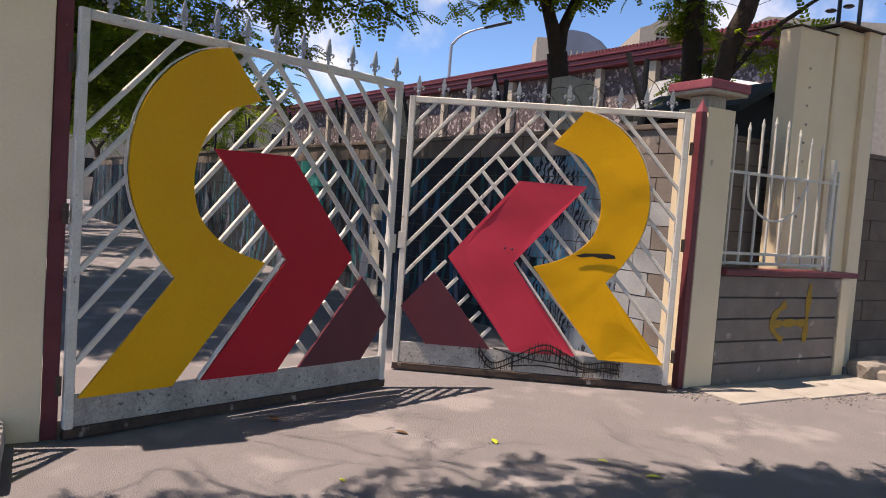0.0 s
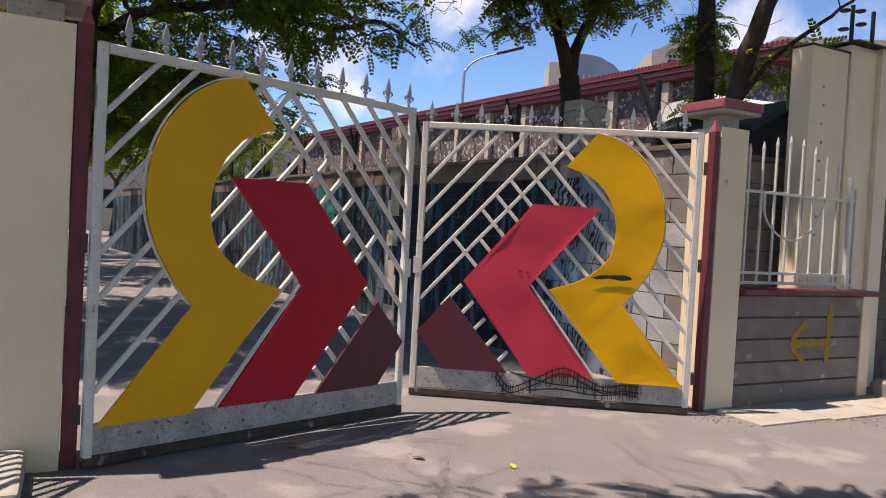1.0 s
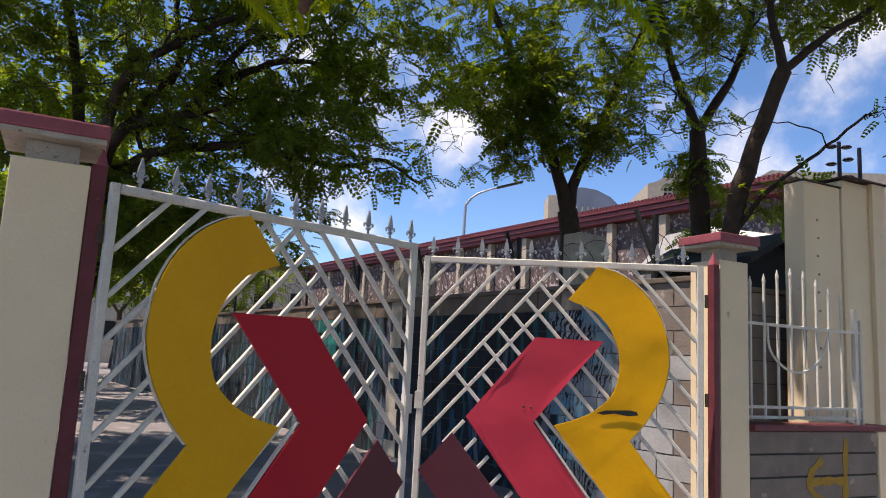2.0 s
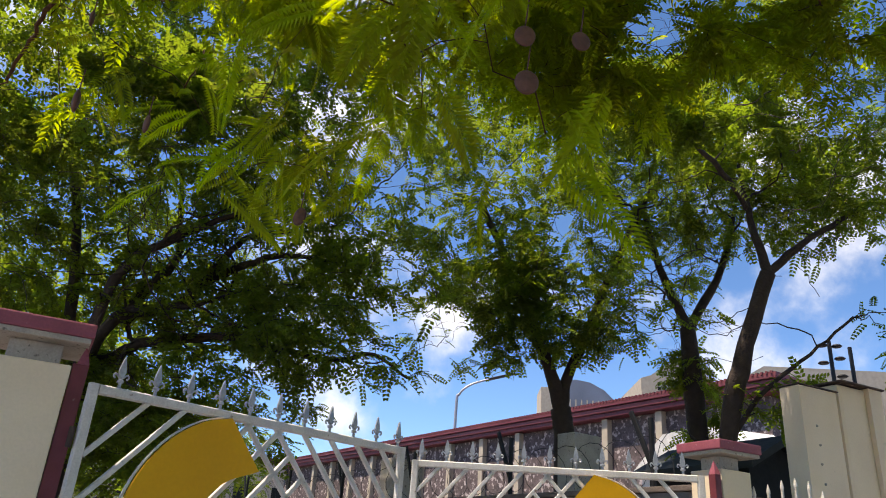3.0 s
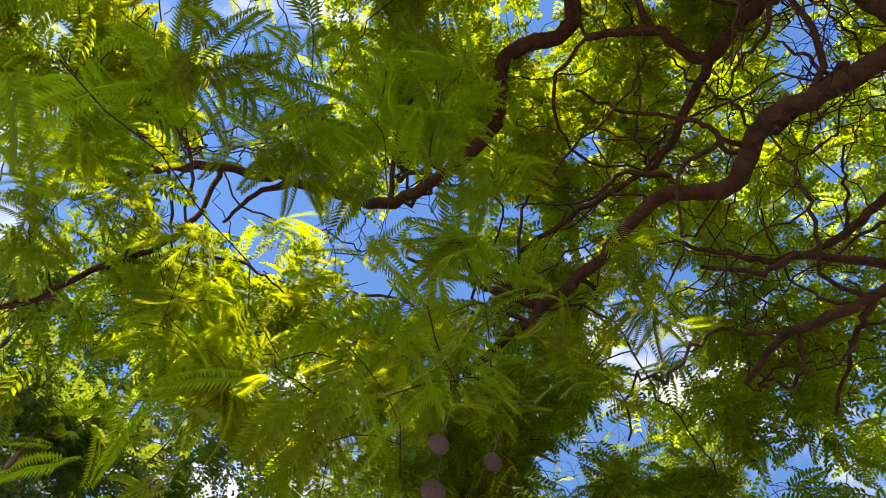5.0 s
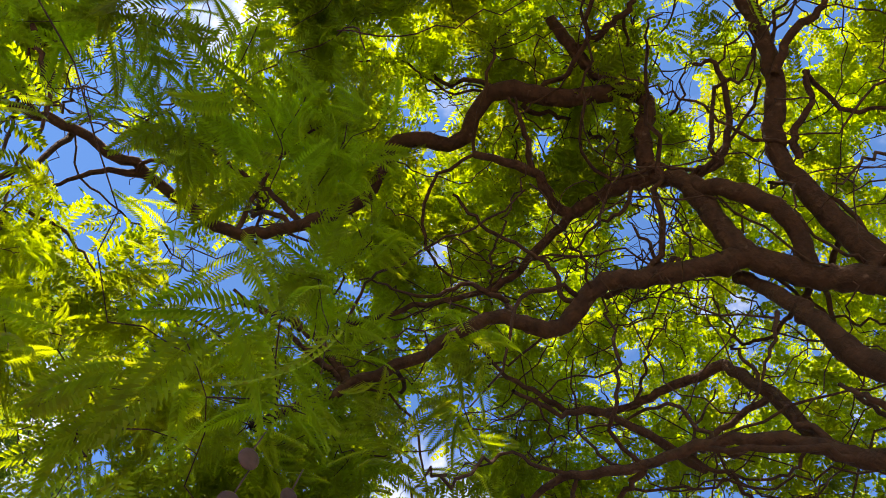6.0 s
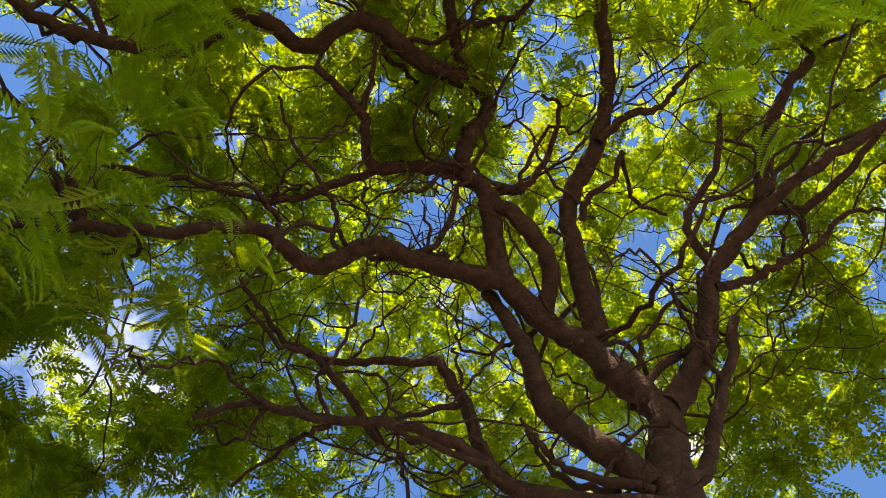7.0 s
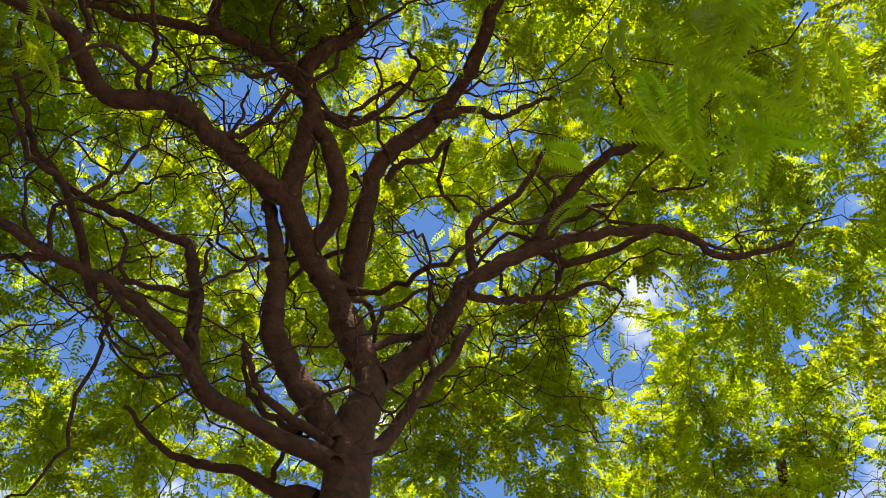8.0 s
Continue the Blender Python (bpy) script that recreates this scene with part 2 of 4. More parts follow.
def bar(a, b, w, d, bm=None, across=(0, 1, 0)):
    """A square tube from a to b: w wide in the plane, d deep along across."""
    bm = bm or bmesh.new()
    a, b, n = Vector(a), Vector(b), Vector(across)
    s = (b - a).normalized().cross(n).normalized() * (w / 2)
    n = n.normalized() * (d / 2)
    c = min(w, d) * 0.16
    ring = [(-1, -1), (1, -1), (1, 1), (-1, 1)]
    vs = []
    for p in (a, b):
        for i, (i0, j0) in enumerate(ring):
            for ci, cj in (((0, 1), (1, 0)) if i % 2 == 0 else ((1, 0), (0, 1))):
                vs.append(bm.verts.new(p + s * (i0 * (1 - ci * c / (w / 2))) + n * (j0 * (1 - cj * c / (d / 2)))))
    k = 8
    for i in range(k):
        bm.faces.new((vs[i], vs[(i + 1) % k], vs[k + (i + 1) % k], vs[k + i]))
    bm.faces.new(vs[:k][::-1])
    bm.faces.new(vs[k:])
    bmesh.ops.recalc_face_normals(bm, faces=bm.faces[:])
    return bm


def plate(points, y0, y1, bm=None):
    """A flat sheet in the x-z plane between y0 and y1."""
    bm = bm or bmesh.new()
    f = bm.faces.new([bm.verts.new((x, y0, z)) for x, z in points])
    ex = bmesh.ops.extrude_face_region(bm, geom=[f])
    bmesh.ops.translate(bm, verts=[v for v in ex["geom"] if isinstance(v, bmesh.types.BMVert)], vec=(0, y1 - y0, 0))
    bmesh.ops.recalc_face_normals(bm, faces=bm.faces[:])
    return bm


def lathe(profile, segs=12, bm=None):
    """A turned body from (radius, height) pairs."""
    bm = bm or bmesh.new()
    rings = [[bm.verts.new((r * math.cos(2 * math.pi * k / segs), r * math.sin(2 * math.pi * k / segs), z)) for k in range(segs)] for r, z in profile]
    for a, b in zip(rings, rings[1:]):
        for k in range(segs):
            bm.faces.new((a[k], a[(k + 1) % segs], b[(k + 1) % segs], b[k]))
    bm.faces.new(rings[0][::-1])
    bm.faces.new(rings[-1])
    return bm


def smooth_line(points, steps=5):
    """Catmull-Rom through the points."""
    p = [np.array(q, float) for q in points]
    p = [2 * p[0] - p[1]] + p + [2 * p[-1] - p[-2]]
    out = []
    for a, b, c, d in zip(p, p[1:], p[2:], p[3:]):
        for k in range(steps):
            t = k / steps
            out.append(0.5 * (2 * b + (c - a) * t + (2 * a - 5 * b + 4 * c - d) * t * t + (3 * b - a - 3 * c + d) * t ** 3))
    return np.array(out + [p[-2]])


def tube_data(line, radii, sides):
    """Vertices and quads of a round tube along a line."""
    line, radii = np.asarray(line, float), np.asarray(radii, float)
    tan = np.gradient(line, axis=0)
    tan /= np.linalg.norm(tan, axis=1, keepdims=True) + 1e-9
    ref = np.array([0.31, 0.17, 0.93]) if abs(tan[0] @ np.array([0.31, 0.17, 0.93])) < 0.9 else np.array([1.0, 0, 0])
    u = np.cross(tan, ref)
    u /= np.linalg.norm(u, axis=1, keepdims=True) + 1e-9
    w = np.cross(tan, u)
    a = np.arange(sides) * 2 * math.pi / sides
    v = line[:, None] + radii[:, None, None] * (u[:, None] * np.cos(a)[None, :, None] + w[:, None] * np.sin(a)[None, :, None])
    n = len(line)
    i, k = np.meshgrid(np.arange(n - 1), np.arange(sides), indexing="ij")
    q = np.stack([i * sides + k, i * sides + (k + 1) % sides, (i + 1) * sides + (k + 1) % sides, (i + 1) * sides + k], -1).reshape(-1, 4)
    return v.reshape(-1, 3), q


def quads_mesh(name, chunks, mat, smooth=True):
    """One mesh from pieces of vertices and quads."""
    at, vs, qs = 0, [], []
    for v, q in chunks:
        vs.append(v)
        qs.append(q + at)
        at += len(v)
    v, q = np.concatenate(vs), np.concatenate(qs)
    me = bpy.data.meshes.new(name)
    me.vertices.add(len(v))
    me.vertices.foreach_set("co", v.astype(np.float32).ravel())
    me.loops.add(q.size)
    me.loops.foreach_set("vertex_index", q.astype(np.int32).ravel())
    me.polygons.add(len(q))
    me.polygons.foreach_set("loop_start", np.arange(0, q.size, 4, dtype=np.int32))
    me.polygons.foreach_set("use_smooth", np.full(len(q), smooth))
    me.update(calc_edges=True)
    me.validate()
    me.materials.append(mat)
    return me


def thing(name, m, label, category, group="", kind=""):
    ob = new(name)
    ob.matrix_world = m
    return tagged(ob, label, category, group, kind)


# The fence line: x along the street front, y inward, from the gate pillar's corner.
FENCE = pose(2.44, 7.10, 0, 0, 0, 29)
LEFT_PILLAR = pose(-2.37, 4.39, 0, 0, 0, 29)

# ---- ground ----
bm = bmesh.new()
rng = random.Random(4)
edges_x = [-700, -120, -40, -16] + [-10 + 0.5 * k for k in range(41)] + [16, 40, 120, 700]
edges_y = [-700, -120, -30, -12] + [-6 + 0.5 * k for k in range(53)] + [30, 60, 150, 900]
grid = [[bm.verts.new((x, y, 0.010 * noise.noise((x * 0.35, y * 0.35, 0)) if abs(x) < 14 and -8 < y < 24 else 0)) for y in edges_y] for x in edges_x]
for a, b in zip(grid, grid[1:]):
    for k in range(len(edges_y) - 1):
        bm.faces.new((a[k], b[k], b[k + 1], a[k + 1]))
ground = part("ground", bm, M_ASPHALT, None, "worn grey asphalt drive and street", smooth=True, kind="structure")
ground["category"] = "ground"


# ---- gate leaves ----
FRONT = 0.028
YELLOW_OUT = [(0.07, 0.27), (0.66, 1.00)]
YELLOW_ARC = [(0.66, 1.00), (0.52, 1.17), (0.39, 1.40), (0.32, 1.66), (0.335, 1.93), (0.415, 2.17), (0.57, 2.38), (0.77, 2.52), (0.97, 2.58)]
YELLOW_IN = [(1.24, 2.26), (0.98, 2.15), (0.82, 1.95), (0.755, 1.70), (0.80, 1.44), (0.95, 1.27), (1.13, 1.17), (1.34, 1.10)]


def finial():
    """A cast spearhead with two curls and a collar, flat on its bar."""
    bm = lathe([(0.011, 0), (0.011, 0.03), (0.022, 0.036), (0.022, 0.05), (0.010, 0.056), (0.016, 0.07)], 8)
    sp = [(0, 0.20), (0.006, 0.185), (0.020, 0.125), (0.023, 0.10), (0.014, 0.078), (0.010, 0.06)]
    pts = [(x, z) for x, z in sp] + [(-x, z) for x, z in sp[:0:-1]]
    plate(pts, -0.008, 0.008, bm)
    for s in (-1, 1):
        line = smooth_line([(0.008 * s, 0, 0.060), (0.026 * s, 0, 0.082), (0.043 * s, 0, 0.086), (0.047 * s, 0, 0.068), (0.036 * s, 0, 0.060)], 3)
        for a, b in zip(line, line[1:]):
            bar(a, b, 0.011, 0.012, bm)
    return bm


def bar_lines():
    """The slanted bars: their ends in the leaf's plane."""
    k, out = 1.13, []
    for i in range(12):
        b = 2.14 - 0.288 * i
        x0 = max(0.06, (0.27 - b) / k)
        cut = 4.11 if b < 0.9 else 9
        x1 = min((2.58 - b) / k, (cut - b) / (2 * k), 2.56)
        if b < -0.6:
            x0, x1 = (3.36 - b) / (2 * k) - 0.05, (3.83 - b) / (2 * k) + (0.12 if i % 2 else 0.0)
        if x1 - x0 > 0.06:
            out.append(((x0, k * x0 + b), (min(x1, 2.56), k * min(x1, 2.56) + b)))
    for c in (3.83, 4.11, 4.39, 4.67, 4.96, 5.25):
        x0, x1 = (c - 2.58) / k, min(2.56, (c - 0.3) / k)
        out.append(((x0, 2.58), (x1, c - k * x1)))
    for c in (3.54, 3.25, 2.96, 2.67, 2.40):
        x0 = (c + 1.80) / (k + 1.30)
        x1 = (c + 1.66) / (k + 1.13)
        out.append(((x0 - 0.03, c - k * (x0 - 0.03)), (x1 + 0.05, c - k * (x1 + 0.05))))
    return out


def dented(points, s, bumps):
    """A sheet panel with thickness, standing off the bars, gently buckled."""
    bm = plate(points, s * FRONT, s * (FRONT + 0.022))
    if bumps:
        bmesh.ops.triangulate(bm, faces=[f for f in bm.faces if len(f.verts) > 4])
        for _ in range(4):
            long = [e for e in bm.edges if e.calc_length() > 0.09 and all(abs(f.normal.y) > 0.5 for f in e.link_faces)]
            if not long:
                break
            bmesh.ops.subdivide_edges(bm, edges=long, cuts=1)
            bmesh.ops.triangulate(bm, faces=[f for f in bm.faces if len(f.verts) > 3])
        for v in bm.verts:
            if abs(v.co.y) > FRONT + 0.01:
                v.co.y += s * bumps * (noise.noise((v.co.x * 2.3, 5.0, v.co.z * 2.3)) + 0.16 * noise.noise((v.co.x * 7, 1.0, v.co.z * 7)))
    return bm


def gate_leaf(m, s, label, bumps):
    """A leaf from its hinge (x = 0) to its free end; s is the side that faces the street."""
    leaf = thing("gate_leaf", m, label, "gate", "driveway gate leaves")
    W, B, T = 2.62, 0.06, 2.63
    ob = part("stile", bar((0.03, 0, B), (0.03, 0, T), 0.06, 0.05), M_WHITE, leaf)
    part("stile", bar((W - 0.03, 0, B), (W - 0.03, 0, T), 0.06, 0.05), M_WHITE, leaf)
    part("top_rail", bar((0.062, 0, T - 0.03), (W - 0.062, 0, T - 0.03), 0.06, 0.048), M_WHITE, leaf)
    part("bottom_rail", bar((0.0, 0, B - 0.012), (W, 0, B - 0.012), 0.07, 0.055), M_RUST, leaf, "rusty bottom rail")
    part("kick_plate", box(0.062, W - 0.062, -0.012, 0.018 if s > 0 else 0.012, B + 0.025, 0.285, 0.004), M_DIRTY, leaf, "stained white kick plate")
    for (x0, z0), (x1, z1) in bar_lines():
        part("slanted_bar", bar((x0, 0, z0), (x1, 0, z1), 0.034, 0.032), M_WHITE, leaf)
    arc = [tuple(p) for p in smooth_line(YELLOW_ARC, 4)]
    inner = [tuple(p) for p in smooth_line(YELLOW_IN, 4)]
    pts = YELLOW_OUT[:1] + arc + inner + [(0.67, 0.27)]
    part("yellow_panel", dented(pts, s, bumps), M_YELLOW, leaf, "curved yellow sheet panel")
    part("red_panel", dented([(0.90, 1.885), (1.53, 1.895), (2.15, 1.135), (1.49, 0.275), (0.885, 0.285), (1.53, 1.12)], s, bumps * 0.9), M_RED_SHEEN if s > 0 else M_RED, leaf, "red arrow-shaped sheet panel")
    part("wine_panel", dented([(2.27, 0.98), (2.57, 0.63), (2.31, 0.285), (1.69, 0.285)], s, 0), M_WINE, leaf, "dark wine-red sheet panel")
    # edging strips behind the panels
    line = [(x, s * 0.020, z) for x, z in arc]
    bm = bmesh.new()
    for a, b in zip(line, line[1:]):
        bar((a[0] - 0.012, a[1], a[2] + 0.006), (b[0] - 0.012, b[1], b[2] + 0.006), 0.010, 0.03, bm)
    part("panel_edging", bm, M_WHITE, leaf, "thin white edging strip")
    part("panel_edging", bar((0.87, s * 0.022, 0.29), (1.51, s * 0.022, 1.13), 0.022, 0.03), M_WHITE, leaf, "thin white edging strip")
    first = None
    for k in range(11):
        if first is None:
            first = part("finial", finial(), M_SILVER, leaf, "silver spearhead finial")
            spike = first
        else:
            spike = new("finial", first.data)
            spike.parent = leaf
            tagged(spike, "silver spearhead finial")
        spike.location = (0.18 + 0.236 * k, 0, T)
    for z in (0.35, 1.4, 2.3):
        hinge = lathe([(0.016, -0.06), (0.018, -0.055), (0.018, 0.055), (0.016, 0.06)], 10)
        bmesh.ops.translate(hinge, verts=hinge.verts[:], vec=(-0.03, 0, z))
        part("hinge", hinge, M_RUST, leaf)
    part("latch", box(W - 0.055, W + 0.02, -0.03, 0.03, 1.18, 1.34, 0.004), M_WHITE, leaf)
    return leaf


left_leaf = gate_leaf(pose(-2.25, 4.42, 0, 0, 0, 46.4), -1, "white slatted steel gate leaf with yellow and red panels, ajar", 0.004)
right_leaf = gate_leaf(pose(2.20, 6.86, 0, 0, 0, 176.0), 1, "dented white steel gate leaf with yellow and red panels, ajar", 0.013)

# a torn spot in the dented leaf's yellow panel; a black plate paints the hole's darkness
tear = [(0.96, 1.235), (0.88, 1.262), (0.78, 1.268), (0.66, 1.275), (0.60, 1.262), (0.585, 1.235), (0.68, 1.222), (0.80, 1.238), (0.90, 1.222)]
part("torn_hole", plate(tear, 0.060, 0.064), M_INK_HOLE, right_leaf, "black plate in place of a torn hole in the sheet")
for x, z in ((1.62, 1.255), (1.55, 1.250)):
    d = lathe([(0.013, 0), (0.010, 0.003)], 8)
    bmesh.ops.rotate(d, verts=d.verts[:], matrix=Matrix.Rotation(radians(-90), 3, "X"))
    bmesh.ops.translate(d, verts=d.verts[:], vec=(x, 0.056, z))
    part("dent_mark", d, M_WINE, right_leaf)

# black scribble sprayed over the foot of one leaf
bm = bmesh.new()
rng = random.Random(8)
humps = [(1.80, 0.30), (1.66, 0.16), (1.45, 0.24), (1.18, 0.37), (0.98, 0.30), (0.80, 0.22), (0.60, 0.25), (0.46, 0.24)]
loops = [humps, [(x, z - 0.055) for x, z in humps], [(1.66, 0.30), (1.30, 0.22), (0.95, 0.20), (0.47, 0.15)], [(1.5, 0.14), (1.2, 0.17), (0.85, 0.14), (0.47, 0.19)]]
for lp in loops:
    ln = smooth_line([(x, 0.055, z) for x, z in lp], 7)
    for a, b in zip(ln, ln[1:]):
        bar(a, b, 0.013, 0.003, bm)
top = smooth_line([(x, 0.055, z) for x, z in humps], 7)
for p in top:
    for _ in range(2):
        d = rng.uniform(0.05, 0.17)
        x = p[0] + rng.uniform(-0.02, 0.02)
        bar((x, 0.055, p[2] + rng.uniform(-0.01, 0.03)), (x + rng.uniform(-0.008, 0.008), 0.055, max(p[2] - d, 0.10)), 0.006, 0.003, bm)
part("spray_scribble", bm, M_INK_HOLE, right_leaf, "black spray-paint scribble with drips")


# ---- pillars ----
def gate_pillar(m, w, h, label, flip=1):
    p = thing("gate_pillar", m, label, "pillar", "gate pillars")
    x0, x1 = (0, w) if flip > 0 else (-w, 0)
    part("shaft", box(x0, x1, 0, w, 0, h, 0.008), M_CREAM, p)
    part("neck", box(x0 + 0.07, x1 - 0.07, 0.07, w - 0.07, h, h + 0.13, 0.01), M_RENDERED, p, "bare plaster neck")
    part("cap_slab", box(x0 - 0.07, x1 + 0.07, -0.07, w + 0.07, h + 0.13, h + 0.165, 0.008), M_RENDERED, p, "plaster cap slab")
    part("cap", box(x0 - 0.085, x1 + 0.085, -0.085, w + 0.085, h + 0.165, h + 0.255, 0.012), M_PINK, p, "maroon painted cap in a sunlit pinkish tone")
    return p


gate_pillar(FENCE, 0.38, 2.74, "cream painted square gate pillar with maroon cap")
gate_pillar(LEFT_PILLAR, 0.44, 2.72, "cream painted square gate pillar beside the kerb", -1)


def steel_post(m, h, label, wide=0.0):
    p = thing("gate_post", m, label, "post", "maroon steel posts")
    part("post", box(-0.036 - wide, 0.036, -0.04, 0.04, 0, h, 0.004), M_MAROON, p)
    bm = bmesh.new()
    base = [bm.verts.new((x * 0.036, y * 0.04, h)) for x, y in ((-1, -1), (1, -1), (1, 1), (-1, 1))]
    tip = bm.verts.new((0, 0, h + 0.13))
    for k in range(4):
        bm.faces.new((base[k], base[(k + 1) % 4], tip))
    bm.faces.new(base[::-1])
    part("point", bm, M_PINK, p, "pinkish maroon pointed tip")
    return p


steel_post(FENCE @ pose(-0.06, 0.03, 0), 2.68, "maroon steel gate post with a pointed tip")
steel_post(LEFT_PILLAR @ pose(0.06, 0.06, 0), 2.74, "maroon steel gate post beside the cream pillar", 0.02)
steel_post(LEFT_PILLAR @ pose(-0.56, 0.10, 0), 2.42, "maroon steel post of the side gate with a pinkish tip")

# ---- side gate beyond the left pillar ----
side = thing("side_gate", LEFT_PILLAR @ pose(-0.62, 0.02, 0, 0, 0, 54), "white slatted pedestrian gate with slanted bars", "gate")
part("stile", bar((-0.03, 0, 0.08), (-0.03, 0, 2.2), 0.05, 0.04), M_WHITE, side)
part("stile", bar((-1.07, 0, 0.08), (-1.07, 0, 2.2), 0.05, 0.04), M_WHITE, side)
part("rail", bar((-1.04, 0, 0.10), (-0.06, 0, 0.10), 0.05, 0.04), M_WHITE, side)
part("rail", bar((-1.04, 0, 2.17), (-0.06, 0, 2.17), 0.05, 0.04), M_WHITE, side)
for k in range(9):
    b = -0.75 + 0.30 * k
    z0, z1 = max(0.12, b), min(2.15, b + 1.1)
    part("slanted_bar", bar((-1.05 + (z0 - b) * 0.9, 0, z0), (-1.05 + (z1 - b) * 0.9, 0, z1), 0.03, 0.03), M_WHITE, side)

# ---- low front wall with railing ----
low = thing("low_wall", FENCE, "low grey block wall with maroon coping", "wall", kind="structure")
part("core", box(0.385, 2.33, 0.02, 0.20, 0, 1.12), M_JOINT, low)
heights = [0.0, 0.23, 0.45, 0.68, 0.90, 1.125]
for k in range(5):
    x = 0.384
    part("block", box(x + 0.002, x + 1.942, 0, 0.19, heights[k] + (0.009 if k else 0), heights[k + 1] - 0.009, 0.006), M_BLOCK, low)
part("end_pier", box(2.335, 2.50, -0.015, 0.21, 0, 1.125, 0.006), M_CREAM, low, "cream painted end pier")
part("coping", box(0.385, 2.56, -0.06, 0.26, 1.127, 1.185, 0.01), M_MAROON, low, "maroon painted coping")
# ochre mark sprayed on the blocks
bm = bmesh.new()
for ln in ([(1.80, 1.05), (1.79, 0.85), (1.78, 0.62), (1.77, 0.42)], [(1.77, 0.62), (1.55, 0.63), (1.22, 0.62)], [(1.42, 0.84), (1.28, 0.74), (1.20, 0.62), (1.28, 0.52), (1.40, 0.44)]):
    s = smooth_line([(x, -0.004, z) for x, z in ln], 5)
    for a, b in zip(s, s[1:]):
        bar(a, b + (b - a) * 0.15, 0.075 + 0.02 * math.sin(a[0] * 31 + a[2] * 17), 0.004, bm)
part("spray_mark", bm, M_OCHRE, low, "ochre spray-paint mark")

rail = thing("railing", FENCE @ pose(0, 0.08, 1.185), "white painted steel railing with an arched top", "railing")
tops = [1.36, 1.40, 1.46, 1.50, 1.49, 1.42, 1.35, 1.30]
for k, h in enumerate(tops):
    x = 0.50 + 0.20 * k
    bm = bar((x, 0, 0.04), (x, 0, h), 0.024, 0.024)
    tip = lathe([(0.017, 0), (0.019, 0.02), (0.004, 0.09)], 6)
    me = bpy.data.meshes.new("tmp")
    bmesh.ops.translate(tip, verts=tip.verts[:], vec=(x, 0, h))
    tip.to_mesh(me)
    tip.free()
    bm.from_mesh(me)
    bpy.data.meshes.remove(me)
    part("bar", bm, M_WHITE, rail)
part("end_post", bar((2.12, 0, 0), (2.12, 0, 1.24), 0.05, 0.05), M_WHITE, rail)
part("end_post", bar((2.22, 0.0, 0), (2.22, 0.0, 1.12), 0.03, 0.03), M_WHITE, rail)
for z in (0.06, 0.16, 0.98):
    part("rail", bar((0.40, 0.0, z), (2.2, 0.0, z), 0.03, 0.02), M_WHITE, rail)
ring = smooth_line([(0.72, -0.02, 0.98), (0.76, -0.02, 0.72), (0.98, -0.02, 0.55), (1.25, -0.02, 0.52), (1.52, -0.02, 0.66), (1.66, -0.02, 0.92)], 5)
bm = bmesh.new()
for a, b in zip(ring, ring[1:]):
    bar(a, b, 0.022, 0.016, bm)
part("half_ring", bm, M_WHITE, rail, "bent half-round decoration bar")

# ---- tall columns behind the railing ----
col = thing("tall_column", FENCE @ pose(1.80, 0.42, 0), "tall cream steel-clad column with bolt holes", "column", "tall columns")
part("shaft", box(0, 0.64, 0, 0.24, 0, 3.90, 0.012), M_CREAM, col)
part("flange", box(-0.012, 0.03, -0.012, 0.25, 0.02, 3.885, 0.003), M_CREAM, col)
part("cap_sheet", box(-0.02, 0.66, -0.02, 0.26, 3.90, 3.915, 0.003), M_RUST, col, "thin rusty cap sheet")
for k in range(9):
    bolt = lathe([(0.016, 0), (0.014, 0.012), (0.006, 0.018)], 8)
    bmesh.ops.rotate(bolt, verts=bolt.verts[:], matrix=Matrix.Rotation(radians(90), 3, "X"))
    bmesh.ops.translate(bolt, verts=bolt.verts[:], vec=(0.22 + 0.015 * (k % 2), 0.0, 3.46 - 0.21 * k))
    part("bolt", bolt, M_RENDERED, col)
col2 = thing("tall_column", FENCE @ pose(2.475, 0.36, 0), "tall cream column beside its bolted twin", "column", "tall columns")
part("shaft", box(0, 0.52, 0.05, 0.35, 0, 4.02, 0.05), M_CREAM, col2)
part("flange", box(0.50, 0.74, 0.0, 0.30, 0, 4.03, 0.004), M_CREAM, col2)
part("cap_sheet", box(-0.02, 0.77, -0.03, 0.36, 4.03, 4.05, 0.003), M_RUST, col2, "thin rusty cap sheet")


# ---- block walls ----
def block_wall(name, m, length, h, course, long, mats, label, thick=0.18, reach=1e9):
    """A wall of courses of blocks, joints recessed; mats(x, z) gives the paint."""
    w = thing(name, m, label, "wall", kind="structure")
    part("core", box(0, length, 0.012, thick, 0, h - 0.01), M_JOINT, w)
    shared = {}
    rows = round(h / course)
    for r in range(rows):
        x = -(r % 2) * long / 2
        while x < length:
            a, b = max(x, 0), min(x + long, length)
            if b - a > 0.08:
                mat = mats((a + b) / 2, (r + 0.5) * course)
                key = (round(b - a, 3), mat.name)
                if key not in shared:
                    bm = box(0.006, b - a - 0.006, 0, 0.05, 0.006, course - 0.006)
                    me = bpy.data.meshes.new("block")
                    bm.to_mesh(me)
                    bm.free()
                    me.materials.append(mat)
                    shared[key] = me
                ob = new("block", shared[key])
                ob.parent = w
                ob.location = (a, rng.uniform(-0.006, 0.004), r * course)
            x += long
    part("coping", box(-0.02, length, -0.03, thick + 0.03, h, h + 0.06, 0.01), M_BROWN, w, "weathered concrete coping")
    return w


